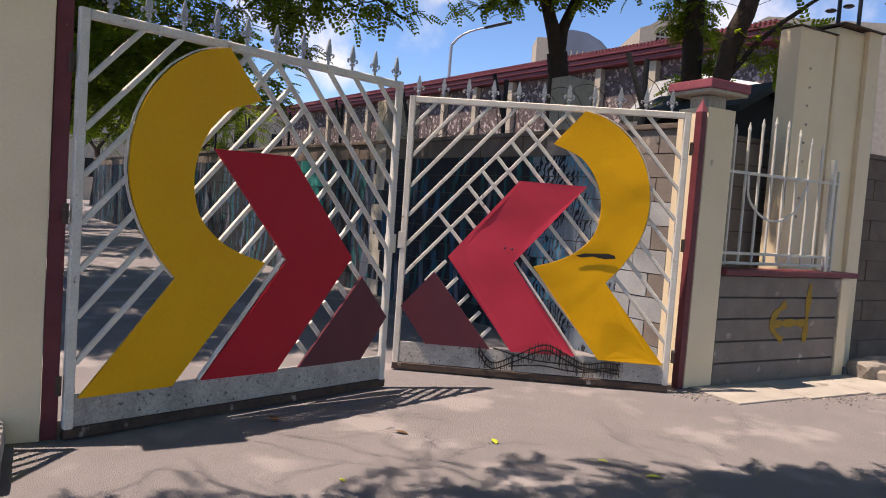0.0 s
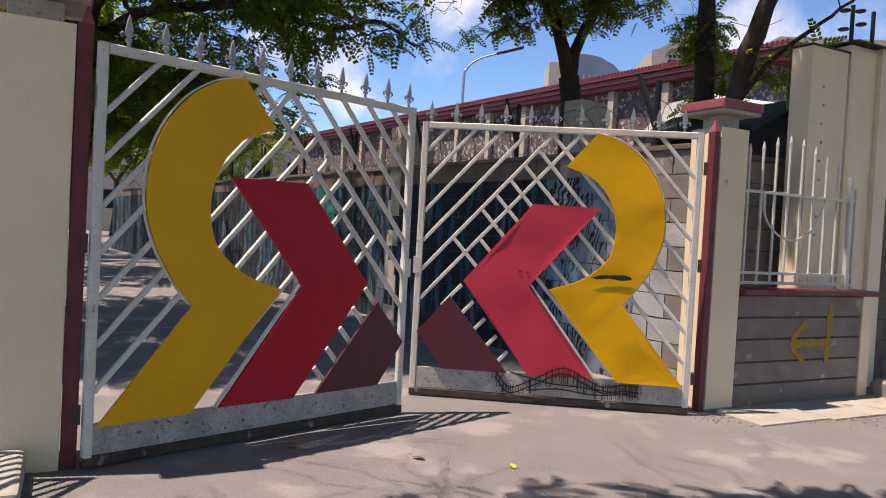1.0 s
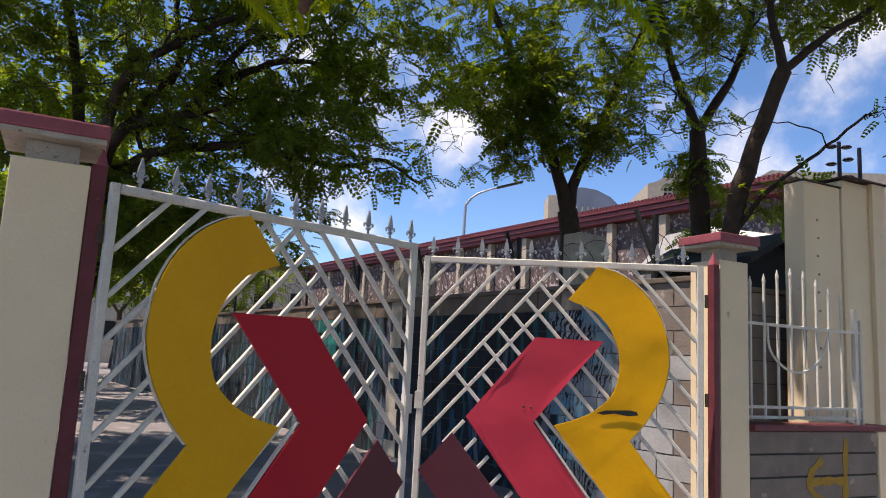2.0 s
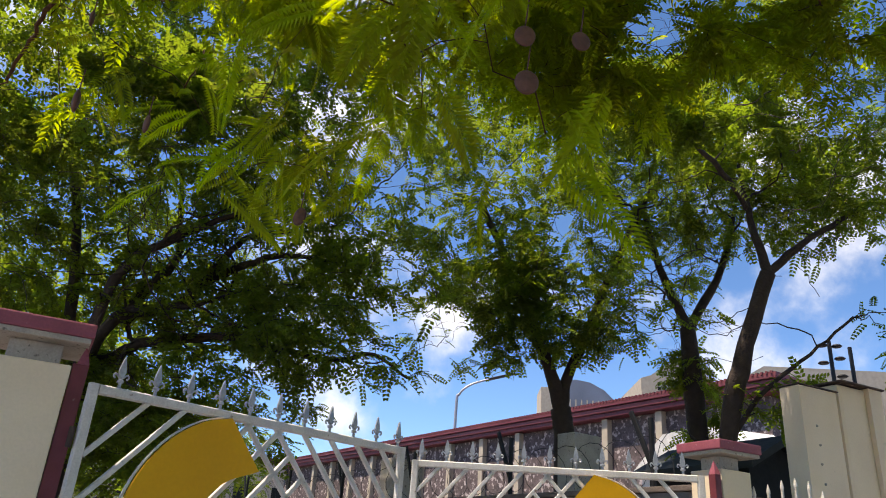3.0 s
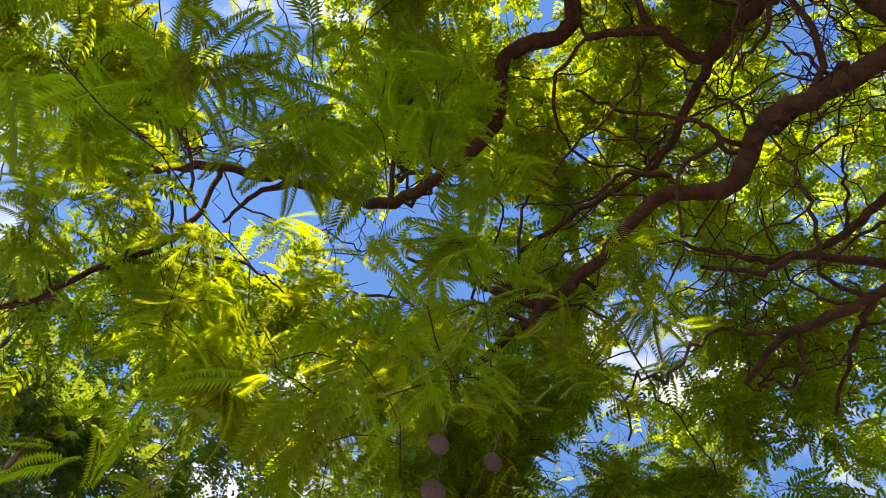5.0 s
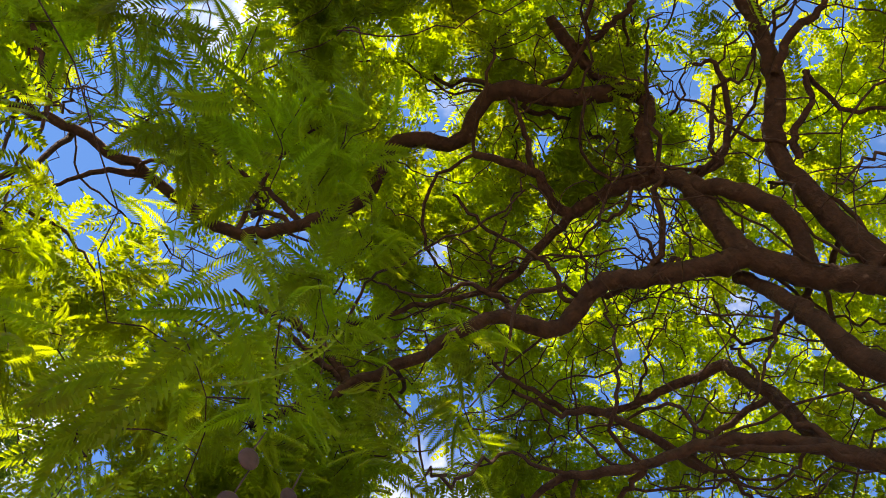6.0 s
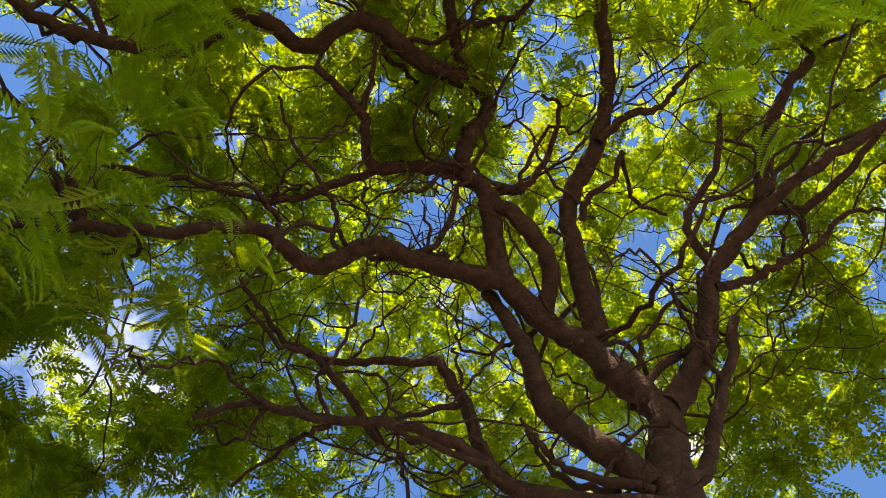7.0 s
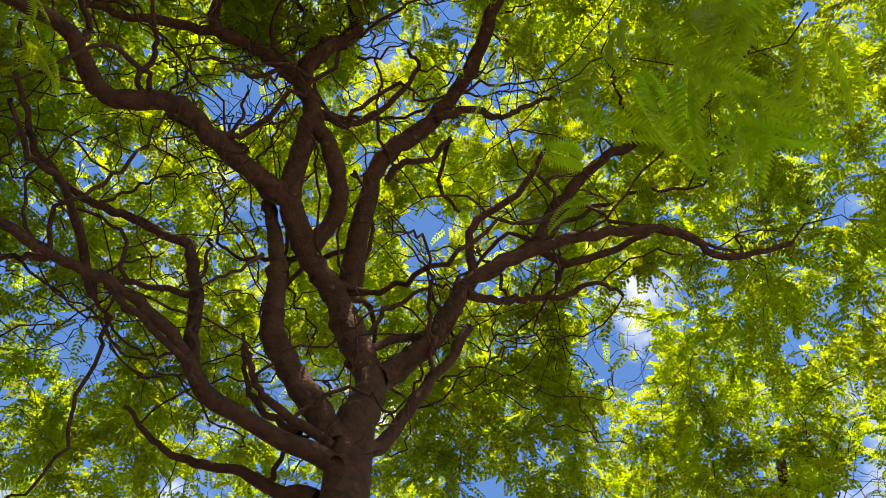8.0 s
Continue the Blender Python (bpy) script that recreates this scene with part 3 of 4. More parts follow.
# ---- things on the drive and pavement ----
pave = thing("pavement", FENCE, "pale worn concrete pavement slabs", "pavement", kind="structure")
for k in range(5):
    x = 0.05 + 0.95 * k
    part("slab", box(x, x + 0.94, -0.62 - 0.05 * (k % 2) - 0.12 * (k > 1), -0.012, -0.06, 0.020 + 0.002 * (k % 3), 0.008), M_CONCRETE, pave)


def rough_stone(name, m, sx, sy, sz, mat, label, category, seed):
    bm = bmesh.new()
    bmesh.ops.create_icosphere(bm, subdivisions=3, radius=1)
    for v in bm.verts:
        c = v.co
        for ax, s in ((0, sx), (1, sy), (2, sz)):
            c[ax] = math.copysign(min(abs(c[ax]) * 1.35, 1), c[ax]) * s
        d = 1 + 0.13 * noise.noise((c.x * 6 + seed, c.y * 6, c.z * 6))
        v.co = c * d
        v.co.z = max(v.co.z, -sz * 0.85)
    ob = part(name, bm, mat, None, label, smooth=False)
    ob.matrix_world = m @ pose(0, 0, sz * 0.85)
    ob["category"] = category
    return ob


bm = box(-0.19, 0.19, -0.46, 0.34, 0, 0.165, 0.03)
bmesh.ops.subdivide_edges(bm, edges=[e for e in bm.edges if e.calc_length() > 0.1], cuts=4, use_grid_fill=True)
for v in bm.verts:
    v.co += Vector(v.co.normalized()) * 0.012 * noise.noise(v.co * 9) if v.co.z > 0.02 else Vector()
kerb = part("kerb_stone", bm, M_CONCRETE, None, "worn pale concrete kerb block beside the pillar")
kerb.matrix_world = pose(-2.52, 3.90, 0, 0, 0, 29)
kerb["category"] = "kerb"
for k, (x, y, sx, sy, sz, rz) in enumerate([(4.95, 8.30, 0.22, 0.16, 0.11, 20), (5.25, 8.45, 0.26, 0.18, 0.12, -15), (5.05, 8.15, 0.12, 0.10, 0.07, 50)]):
    rough_stone("rubble_stone", pose(x, y, 0.0, 0, 0, rz), sx, sy, sz, M_STONE, "rough broken building stone by the wall", "stone", k * 5)


# gravel at the pillar's foot
gen = np.random.default_rng(3)
bm = bmesh.new()
for k in range(420):
    u = gen.uniform(0, 1)
    x, y = -0.30 + 4.6 * u + gen.normal(0, 0.05), -0.10 - 0.55 * min(u * 3, 1) - abs(gen.normal(0, 0.16))
    p = FENCE @ Vector((x, y, 0))
    r = gen.uniform(0.006, 0.017)
    m = Matrix.Translation((p.x, p.y, 0.008)) @ Euler(gen.uniform(0, 6, 3)).to_matrix().to_4x4() @ Matrix.Diagonal((1, 0.8, 0.6, 1))
    bmesh.ops.create_icosphere(bm, subdivisions=1, radius=r, matrix=m)
ob = part("gravel", bm, M_STONE, None, "loose grey gravel along the pavement edge", kind="stuff")
ob["category"] = "gravel"


def fallen_leaf(x, y, rz, size, mat, label):
    pts = [(0, -0.5), (0.22, -0.25), (0.27, 0.0), (0.18, 0.3), (0, 0.55), (-0.2, 0.28), (-0.26, 0.0), (-0.2, -0.28)]
    bm = bmesh.new()
    lo = [bm.verts.new((a * size, b * size, 0.012 + 0.25 * size * abs(a))) for a, b in pts]
    hi = [bm.verts.new(v.co + Vector((0, 0, 0.002))) for v in lo]
    bm.faces.new(lo[::-1])
    bm.faces.new(hi)
    for k in range(8):
        bm.faces.new((lo[k], lo[(k + 1) % 8], hi[(k + 1) % 8], hi[k]))
    ob = part("fallen_leaf", bm, mat, None, label)
    ob["category"], ob["group"] = "leaf", "fallen leaves"
    ob.matrix_world = pose(x, y, 0.0, 4, 6, rz)


for x, y, rz, s, m, lab in [(-1.12, 5.15, 30, 0.13, M_DRYLEAF, "dark dry fallen leaf on the asphalt"), (-0.20, 5.05, 70, 0.10, M_DRYLEAF, "curled brown fallen leaf on the asphalt"),
                            (0.45, 5.0, 10, 0.09, M_LITTER, "yellow-green fallen leaf on the asphalt"), (1.15, 4.75, 80, 0.07, M_LITTER, "small bright green fallen leaf"),
                            (1.42, 4.52, 95, 0.10, M_LITTER, "yellow-green fallen leaf in the shade"), (-0.48, 4.1, 40, 0.05, M_LITTER, "tiny green fallen leaf")]:
    fallen_leaf(x, y, rz, s, m, lab)


# ---- trees ----
def frond_template(pairs, length_px=0.27, width=0.10, droop=0.25):
    """A feathery leaf along x: narrow leaflets in pairs beside a midrib, as quads."""
    v, q = [], []
    for k in range(pairs):
        t = (k + 1.0) / (pairs + 0.6)
        ln = length_px * (0.45 + 0.55 * math.sin(math.pi * min(t * 0.85 + 0.15, 1.0)))
        z = -droop * t * t
        for s in (-1, 1):
            a = radians(62 - 22 * t)
            dx, dy = math.cos(a) * ln, s * math.sin(a) * ln
            n = len(v)
            v += [(t, 0, z), (t + dx * 0.45 - s * width * 0.5 * dy / ln * s, dy * 0.45 + width * 0.5 * dx / ln, z + 0.015),
                  (t + dx, dy, z - 0.05), (t + dx * 0.55 + s * width * 0.5 * dy / ln * s, dy * 0.55 - width * 0.5 * dx / ln, z + 0.01)]
            q.append((n, n + 1, n + 2, n + 3))
    if pairs < 8:
        return np.array(v, float), np.array(q, int)
    n = len(v)
    v += [(0, -0.006, 0), (0, 0.006, 0), (0.55, 0.005, -droop * 0.3), (0.55, -0.005, -droop * 0.3)]
    q.append((n, n + 1, n + 2, n + 3))
    v += [(0.55, -0.005, -droop * 0.3), (0.55, 0.005, -droop * 0.3), (1.0, 0.003, -droop), (1.0, -0.003, -droop)]
    q.append((n + 4, n + 5, n + 6, n + 7))
    return np.array(v, float), np.array(q, int)


def place_fronds(template, at, out, size, gen):
    """Copies of a frond at each place, pointing outward, as one run of quads."""
    v, q = template
    n = len(at)
    x = out / (np.linalg.norm(out, axis=1, keepdims=True) + 1e-9)
    up = np.array([0, 0, 1.0]) + gen.normal(0, 0.45, (n, 3))
    y = np.cross(up, x)
    y /= np.linalg.norm(y, axis=1, keepdims=True) + 1e-9
    z = np.cross(x, y)
    m = np.stack([x, y, z], 1) * size[:, None, None]
    vv = np.einsum("vk,nkj->nvj", v, m) + at[:, None]
    qq = q[None] + (np.arange(n) * len(v))[:, None, None]
    return vv.reshape(-1, 3), qq.reshape(-1, 4)


# gaps of sky in the canopy over the drive, fitted to the camera's view: heading, rise and half-width in degrees, from
# its eye
CAM_EYE = np.array([-0.10, 0.20, 1.65])
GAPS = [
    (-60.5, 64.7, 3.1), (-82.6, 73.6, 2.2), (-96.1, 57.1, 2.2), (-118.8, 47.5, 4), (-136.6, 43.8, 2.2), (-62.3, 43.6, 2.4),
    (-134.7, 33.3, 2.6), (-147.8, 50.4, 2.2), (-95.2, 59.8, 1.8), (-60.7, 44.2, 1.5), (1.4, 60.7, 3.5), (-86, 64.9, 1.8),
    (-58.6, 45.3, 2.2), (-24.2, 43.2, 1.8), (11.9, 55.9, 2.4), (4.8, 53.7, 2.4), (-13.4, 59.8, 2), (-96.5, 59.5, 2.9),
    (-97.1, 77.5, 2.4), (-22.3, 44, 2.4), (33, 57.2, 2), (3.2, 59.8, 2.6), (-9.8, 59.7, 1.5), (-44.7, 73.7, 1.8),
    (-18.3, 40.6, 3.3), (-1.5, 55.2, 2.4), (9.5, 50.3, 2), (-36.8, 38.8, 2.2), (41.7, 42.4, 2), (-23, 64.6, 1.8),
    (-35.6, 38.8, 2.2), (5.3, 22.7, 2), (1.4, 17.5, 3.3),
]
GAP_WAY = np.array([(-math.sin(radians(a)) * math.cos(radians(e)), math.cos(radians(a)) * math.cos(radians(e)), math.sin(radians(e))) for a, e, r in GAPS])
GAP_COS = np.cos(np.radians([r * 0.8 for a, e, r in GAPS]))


def tree(name, base, trunk, limbs, crown, fronds, size, pairs, mats, label, seed, low=3.2, twig=0.010, gap=0.0, spots=(), front=None, hollow=None, boughs=0, spread=1.0, sprays=(), bare=False):
    """A tree: trunk and limbs as given lines of (x, y, z) with end radii, twigs that grow from them to clusters of
    feathery leaves spread through the crown's ellipsoids (centre, radii, number). gap: how much of the crown stays open."""
    gen = np.random.default_rng(seed)
    bark, leafy = mats
    root = thing(name, pose(*base), label, "tree")
    off = np.array(base, float)
    nodes = []

    def limb(nm, pts, r0, r1, sides, wob):
        line = smooth_line(pts, 6 if sides > 8 else 3)
        n = len(line)
        line[1:-1] += gen.normal(0, wob, (n - 2, 3)) * (0.6 if sides > 8 else 1.3)
        r = np.linspace(r0, r1, n) * (1 + 0.07 * np.convolve(gen.normal(0, 1, n + 2), [0.4, 0.6, 0.4], 'valid').clip(-1.5, 1.5))
        me = quads_mesh(nm, [tube_data(line - off, r, sides)], bark)
        ob = new(nm, me)
        ob.parent = root
        for p, rr in zip(line, r):
            nodes.append((*p, rr))

    limb("trunk", trunk[0], trunk[1], trunk[2], 14, 0.012)
    skip = len(nodes)
    for pts, r0, r1 in limbs:
        limb("limb", pts, r0, r1, 12, 0.014)
    trunk_end = len(nodes)
    for k in range(boughs):
        j = int(gen.integers(skip, len(nodes)))
        p, rr = np.array(nodes[j][:3]), nodes[j][3]
        way = gen.normal(0, 1, 3) * [1, 1, 0.5]
        way[2] += 0.25
        way /= np.linalg.norm(way)
        reach, line = gen.uniform(0.9, 2.4) * spread, [p]
        for s in range(7):
            way = way + gen.normal(0, 0.42, 3)
            way[2] += 0.08
            way /= np.linalg.norm(way)
            line.append(line[-1] + way * reach / 7)
        if line[-1][2] < low + 0.3:
            continue
        limb("bough", line, min(rr * 0.5, 0.024), 0.005, 6, 0.012)
    start = skip if limbs else 0
    known = np.array(nodes[start:])
    # cluster centres
    cs = []
    tries = 0
    jobs = [(np.array(e[0]), np.array(e[1])) for e in crown for _ in range(e[2])]
    clusters = len(jobs)
    while jobs and tries < clusters * 60:
        tries += 1
        c, r = jobs[-1]
        d = gen.normal(0, 1, 3)
        d /= np.linalg.norm(d)
        p = c + d * r * gen.uniform(0, 1) ** 0.42
        if tries % 25 == 0:
            jobs.pop()
        if p[2] < low or noise.noise(Vector(p * 0.75) + Vector((seed, 0, 0))) < gap - 0.25:
            continue
        if hollow and p[2] < hollow[3] and math.hypot(p[0] - hollow[0], p[1] - hollow[1]) < hollow[2] and gen.uniform() < 0.85:
            continue
        sx = p[0] + 0.37 * p[2]
        if front and p[1] + 0.102 * p[2] > (front if sx < -0.4 else front + 0.95 + 0.12 * min(sx, 2.5)):
            continue
        cs.append(p)
        if jobs:
            jobs.pop()
    cs = np.array(cs + [np.array(s[:3], float) for s in (*spots, *sprays)])
    hanging = {tuple(np.round(s[:3], 4)): s[3] for s in sprays}
    d0 = np.array([((known[:, :3] - c) ** 2).sum(1).min() for c in cs])
    cs = cs[np.argsort(d0)]
    chunks, pts = [], known.copy()
    buf = np.empty((len(pts) + 5 * len(cs), 4))
    buf[: len(pts)] = pts
    have = len(pts)
    ats, outs, hung = [], [], []
    for c in cs:
        d = ((buf[:have, :3] - c) ** 2).sum(1) + 0.6 * (buf[:have, 2] - c[2]).clip(0, 9)
        j = int(np.argmin(d))
        p, rr = buf[j, :3], buf[j, 3]
        span = np.linalg.norm(c - p)
        k = max(4, min(9, int(span / 0.22) + 3))
        t = np.linspace(0, 1, k)[:, None]
        bow = np.array([0, 0, 1.0]) * span * gen.uniform(-0.05, 0.22)
        line = p + (c - p) * t + bow * np.sin(math.pi * t) + gen.normal(0, 0.05 * min(span, 1.4), (k, 3)) * np.sin(math.pi * t)
        r0 = min(rr * 0.7, twig * (0.8 + 1.3 * min(span, 2.2)))
        r = np.linspace(r0, twig * 0.35, k)
        chunks.append(tube_data(line - off, r, 4 if r0 > 0.014 else 3))
        for a in np.linspace(0.35, 1, 4):
            i = a * (k - 1)
            i0 = min(int(i), k - 2)
            buf[have] = (*(line[i0] + (line[i0 + 1] - line[i0]) * (i - i0)), r[i0])
            have += 1
        plume = hanging.get(tuple(np.round(c, 4)), 0)
        if plume:
            ats.append(c + gen.normal(0, 1, (plume, 3)) * [0.13, 0.13, 0.15])
            outs.append(gen.normal(0, 1, (plume, 3)) * [0.8, 0.8, 0.3] - [0, 0, 0.75])
            hung.append(np.ones(plume, bool))
            continue
        m = max(3, int(gen.normal(fronds, fronds * 0.25)))
        tail = line[-1] - line[-2]
        tail /= np.linalg.norm(tail) + 1e-9
        back = gen.uniform(0, 1, m)[:, None] * min(span, 0.7)
        ats.append(c - tail * back + gen.normal(0, 0.05, (m, 3)))
        o = gen.normal(0, 1, (m, 3)) * [1, 1, 0.45] + tail * 0.7
        o[:, 2] -= 0.15
        outs.append(o)
        hung.append(np.zeros(m, bool))
    ob = new("twigwork", quads_mesh("twigwork", chunks, bark))
    ob.parent = root
    tagged(ob, "thin dark twisting twigs", kind="stuff")
    at, out, hung = np.concatenate(ats), np.concatenate(outs), np.concatenate(hung)
    sz = gen.uniform(0.7, 1.25, len(at)) * size * np.where(hung, 1.1, 1.0)
    # drops leaves that hide sky gaps or main limbs from the camera's eye
    way = at + out / np.linalg.norm(out, axis=1, keepdims=True) * sz[:, None] * 0.5 - CAM_EYE
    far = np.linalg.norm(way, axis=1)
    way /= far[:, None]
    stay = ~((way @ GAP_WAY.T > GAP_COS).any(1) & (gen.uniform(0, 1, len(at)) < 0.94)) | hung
    # fitted to the view: opens the camera's line of sight to the limbs
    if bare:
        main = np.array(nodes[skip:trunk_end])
        to = main[:, :3] - CAM_EYE
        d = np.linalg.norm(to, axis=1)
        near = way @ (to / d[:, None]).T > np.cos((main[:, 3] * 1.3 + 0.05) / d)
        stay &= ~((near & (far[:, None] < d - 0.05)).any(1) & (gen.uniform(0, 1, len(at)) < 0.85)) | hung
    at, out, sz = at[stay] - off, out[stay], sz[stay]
    order = gen.permutation(len(at))
    at, out, sz = at[order], out[order], sz[order]
    high = np.linalg.norm(at + off - CAM_EYE, axis=1)
    runs = []
    for some, n in ((high < 4.3, pairs * 2), ((high >= 4.3) & (high < 6.3), pairs), (high >= 6.3, max(6, pairs - 3))):
        for odd, span, droop in ((0, 0.22, 0.22), (1, 0.26, 0.45)):
            pick = some & (np.arange(len(at)) % 2 == odd)
            if pick.any():
                runs.append(place_fronds(frond_template(n, span, 0.88 / n, droop), at[pick], out[pick], sz[pick], gen))
    ob = new("crown", quads_mesh("crown", runs, leafy, False))
    ob.parent = root
    tagged(ob, "feathery green leaves", kind="stuff")
    return root


NEAR = (M_BARK, M_LEAF)
FAR = (M_BARK_DARK, M_LEAF_FAR)
BOUGH_LINES = []


def bough(thick, thin, *way):
    """A limb of the spreading tree through these places, tapering."""
    BOUGH_LINES.append((way, thick, thin))


bough(0.115, 0.09, (2.99, 0.28, 4.70), (3.01, 0.21, 5.15), (2.92, 0.37, 5.45), (2.83, 0.51, 5.75))
bough(0.09, 0.03, (2.83, 0.51, 5.75), (2.62, 0.74, 5.90), (2.34, 0.91, 6.10), (2.23, 1.08, 6.10), (1.93, 1.38, 6.05), (1.69, 1.64, 6.00), (1.63, 1.96, 5.85), (1.39, 2.09, 5.85), (1.23, 2.20, 5.85), (1.02, 2.65, 5.75), (0.74, 3.05, 5.60), (0.35, 3.41, 5.20))
bough(0.08, 0.045, (2.34, 0.91, 6.10), (2.13, 0.90, 6.40), (1.91, 0.85, 6.70), (1.77, 0.97, 6.90), (1.59, 0.83, 7.10), (1.49, 0.64, 7.30), (1.13, 0.71, 7.50), (0.85, 0.69, 7.70), (0.58, 0.63, 7.90))
bough(0.07, 0.06, (2.61, 0.75, 5.95), (2.40, 0.57, 6.20), (2.08, 0.67, 6.40), (1.93, 0.86, 6.70))
bough(0.06, 0.03, (1.80, 0.96, 6.90), (1.60, 1.27, 6.90), (1.44, 1.60, 6.90), (1.08, 1.51, 7.00), (0.66, 1.69, 7.05))
bough(0.035, 0.018, (1.51, 1.47, 6.90), (1.47, 1.91, 6.80), (1.37, 2.36, 6.70), (0.97, 2.82, 6.60), (0.61, 3.25, 6.50))
bough(0.075, 0.025, (1.26, 0.74, 7.40), (0.96, 1.02, 7.40), (0.52, 1.30, 7.40), (0.53, 1.76, 7.30), (0.15, 2.01, 7.20), (0.19, 2.44, 6.95), (-0.10, 2.78, 6.60), (-0.49, 3.06, 6.40), (-1.12, 2.93, 6.20), (-1.63, 2.90, 6.10), (-2.12, 3.00, 6.00), (-2.68, 3.38, 5.98))
bough(0.09, 0.05, (2.83, 0.51, 5.75), (2.85, 0.43, 5.90), (2.57, 0.40, 6.30), (2.23, 0.31, 6.70), (2.04, 0.00, 7.00), (1.75, -0.27, 7.40), (1.33, -0.43, 7.80), (1.02, -0.53, 8.00))
bough(0.085, 0.035, (3.00, 0.17, 5.15), (3.09, -0.07, 5.50), (3.01, -0.27, 5.80), (2.81, -0.47, 6.10), (2.66, -0.94, 6.50), (2.39, -1.16, 6.80), (2.15, -1.47, 7.10), (2.05, -1.78, 7.30))
bough(0.04, 0.022, (2.68, -0.91, 6.50), (2.73, -1.28, 6.40), (2.43, -1.91, 6.60))
bough(0.04, 0.02, (2.76, -0.46, 6.10), (2.58, -0.44, 6.50), (2.42, -0.78, 6.80), (2.14, -0.98, 7.10))
bough(0.1, 0.045, (2.97, 0.36, 4.55), (2.89, 0.61, 4.90), (2.81, 0.82, 5.20), (2.66, 0.88, 5.50), (2.58, 0.92, 5.80), (2.44, 1.07, 6.20))
bough(0.06, 0.035, (2.95, 0.35, 4.40), (2.79, 1.14, 4.70), (2.70, 1.33, 5.30), (2.60, 1.49, 5.80))
bough(0.045, 0.018, (2.79, 1.14, 4.70), (2.59, 1.36, 4.90), (2.38, 1.67, 5.00), (2.17, 2.08, 5.00), (1.92, 2.36, 5.00), (1.83, 2.68, 4.90))
bough(0.065, 0.02, (3.02, 0.20, 5.15), (2.94, -0.09, 5.40), (2.78, -0.29, 5.60), (2.62, -0.39, 5.80), (2.39, -0.88, 6.00), (2.23, -1.43, 6.10), (2.17, -1.83, 6.10), (2.21, -2.12, 5.90), (2.03, -2.54, 5.90))
bough(0.026, 0.01, (0.69, 3.07, 5.62), (0.42, 3.06, 5.70), (0.10, 3.05, 5.75), (-0.21, 3.05, 5.80))
bough(0.022, 0.01, (-1.67, 2.96, 6.20), (-1.61, 3.02, 5.60), (-1.73, 3.04, 5.20), (-1.95, 3.07, 4.95), (-2.16, 3.15, 4.70), (-2.32, 3.16, 4.55), (-2.56, 3.37, 4.40), (-2.76, 3.56, 4.20))
bough(0.012, 0.006, (-2.02, 2.94, 6.10), (-1.66, 3.03, 5.40), (-1.61, 3.15, 5.20), (-1.31, 3.15, 4.90))
bough(0.018, 0.007, (-2.17, 2.49, 6.20), (-1.91, 2.60, 6.00), (-1.71, 2.72, 5.80), (-1.57, 2.89, 5.40), (-1.35, 3.00, 5.00))
bough(0.012, 0.006, (-1.43, 2.96, 5.20), (-1.08, 2.87, 5.10), (-0.80, 2.88, 4.95))
bough(0.03, 0.012, (-1.12, 2.93, 6.20), (-1.37, 3.04, 6.10), (-1.53, 3.21, 5.90))
bough(0.03, 0.012, (2.87, 2.04, 5.50), (2.03, 2.07, 5.40), (1.80, 2.19, 5.30), (1.43, 2.19, 5.20))
bough(0.024, 0.01, (-0.10, 2.83, 6.70), (-0.41, 2.86, 6.90), (-0.70, 2.91, 7.00), (-1.16, 2.90, 7.00), (-1.43, 2.85, 7.00), (-1.53, 3.09, 6.90))
bough(0.022, 0.01, (-0.45, 3.10, 6.50), (-0.52, 2.64, 6.90), (-0.41, 2.29, 7.20))
bough(0.022, 0.01, (1.69, 1.64, 6.00), (1.60, 1.83, 6.00), (1.45, 1.79, 6.20), (1.27, 1.78, 6.20), (0.86, 1.82, 6.20), (0.60, 1.77, 6.20))
bough(0.036, 0.014, (1.91, 0.85, 6.70), (2.02, 0.57, 6.80), (1.91, 0.32, 7.00), (1.67, 0.13, 7.20), (1.56, 0.22, 7.30))
bough(0.034, 0.014, (1.96, -0.06, 6.98), (1.89, -0.33, 7.10), (1.96, -0.60, 7.20), (1.88, -0.78, 7.30), (1.80, -1.00, 7.40))
bough(0.03, 0.012, (2.35, 0.26, 6.60), (2.24, 0.16, 6.70), (2.22, -0.06, 6.80), (2.10, -0.19, 6.95), (2.46, -0.16, 6.90), (2.65, -0.36, 6.80))
bough(0.034, 0.024, (2.95, 0.36, 5.20), (2.95, 0.20, 5.40), (2.99, -0.05, 5.60), (3.01, -0.22, 5.70))
bough(0.036, 0.014, (2.83, -0.41, 5.95), (2.96, -0.73, 6.10), (2.97, -0.96, 6.20), (2.92, -1.20, 6.20), (2.82, -1.45, 6.30), (2.92, -1.70, 6.30))
bough(0.03, 0.012, (2.92, 0.38, 4.50), (2.79, 0.81, 4.70), (2.68, 0.89, 4.80), (2.61, 0.98, 5.00))
bough(0.05, 0.03, (2.89, 0.34, 4.35), (3.08, 0.09, 4.70), (3.03, -0.07, 5.00), (2.96, -0.26, 5.30), (2.84, -0.43, 5.60))
bough(0.034, 0.012, (2.60, 1.49, 5.80), (2.50, 1.83, 5.85), (2.40, 2.18, 5.90), (2.19, 2.50, 6.00), (1.98, 2.52, 6.00), (1.64, 2.57, 6.05), (1.35, 2.53, 6.10))
bough(0.022, 0.01, (2.23, 1.97, 5.00), (2.25, 2.20, 5.00), (2.31, 2.42, 5.00), (2.41, 2.77, 4.95))
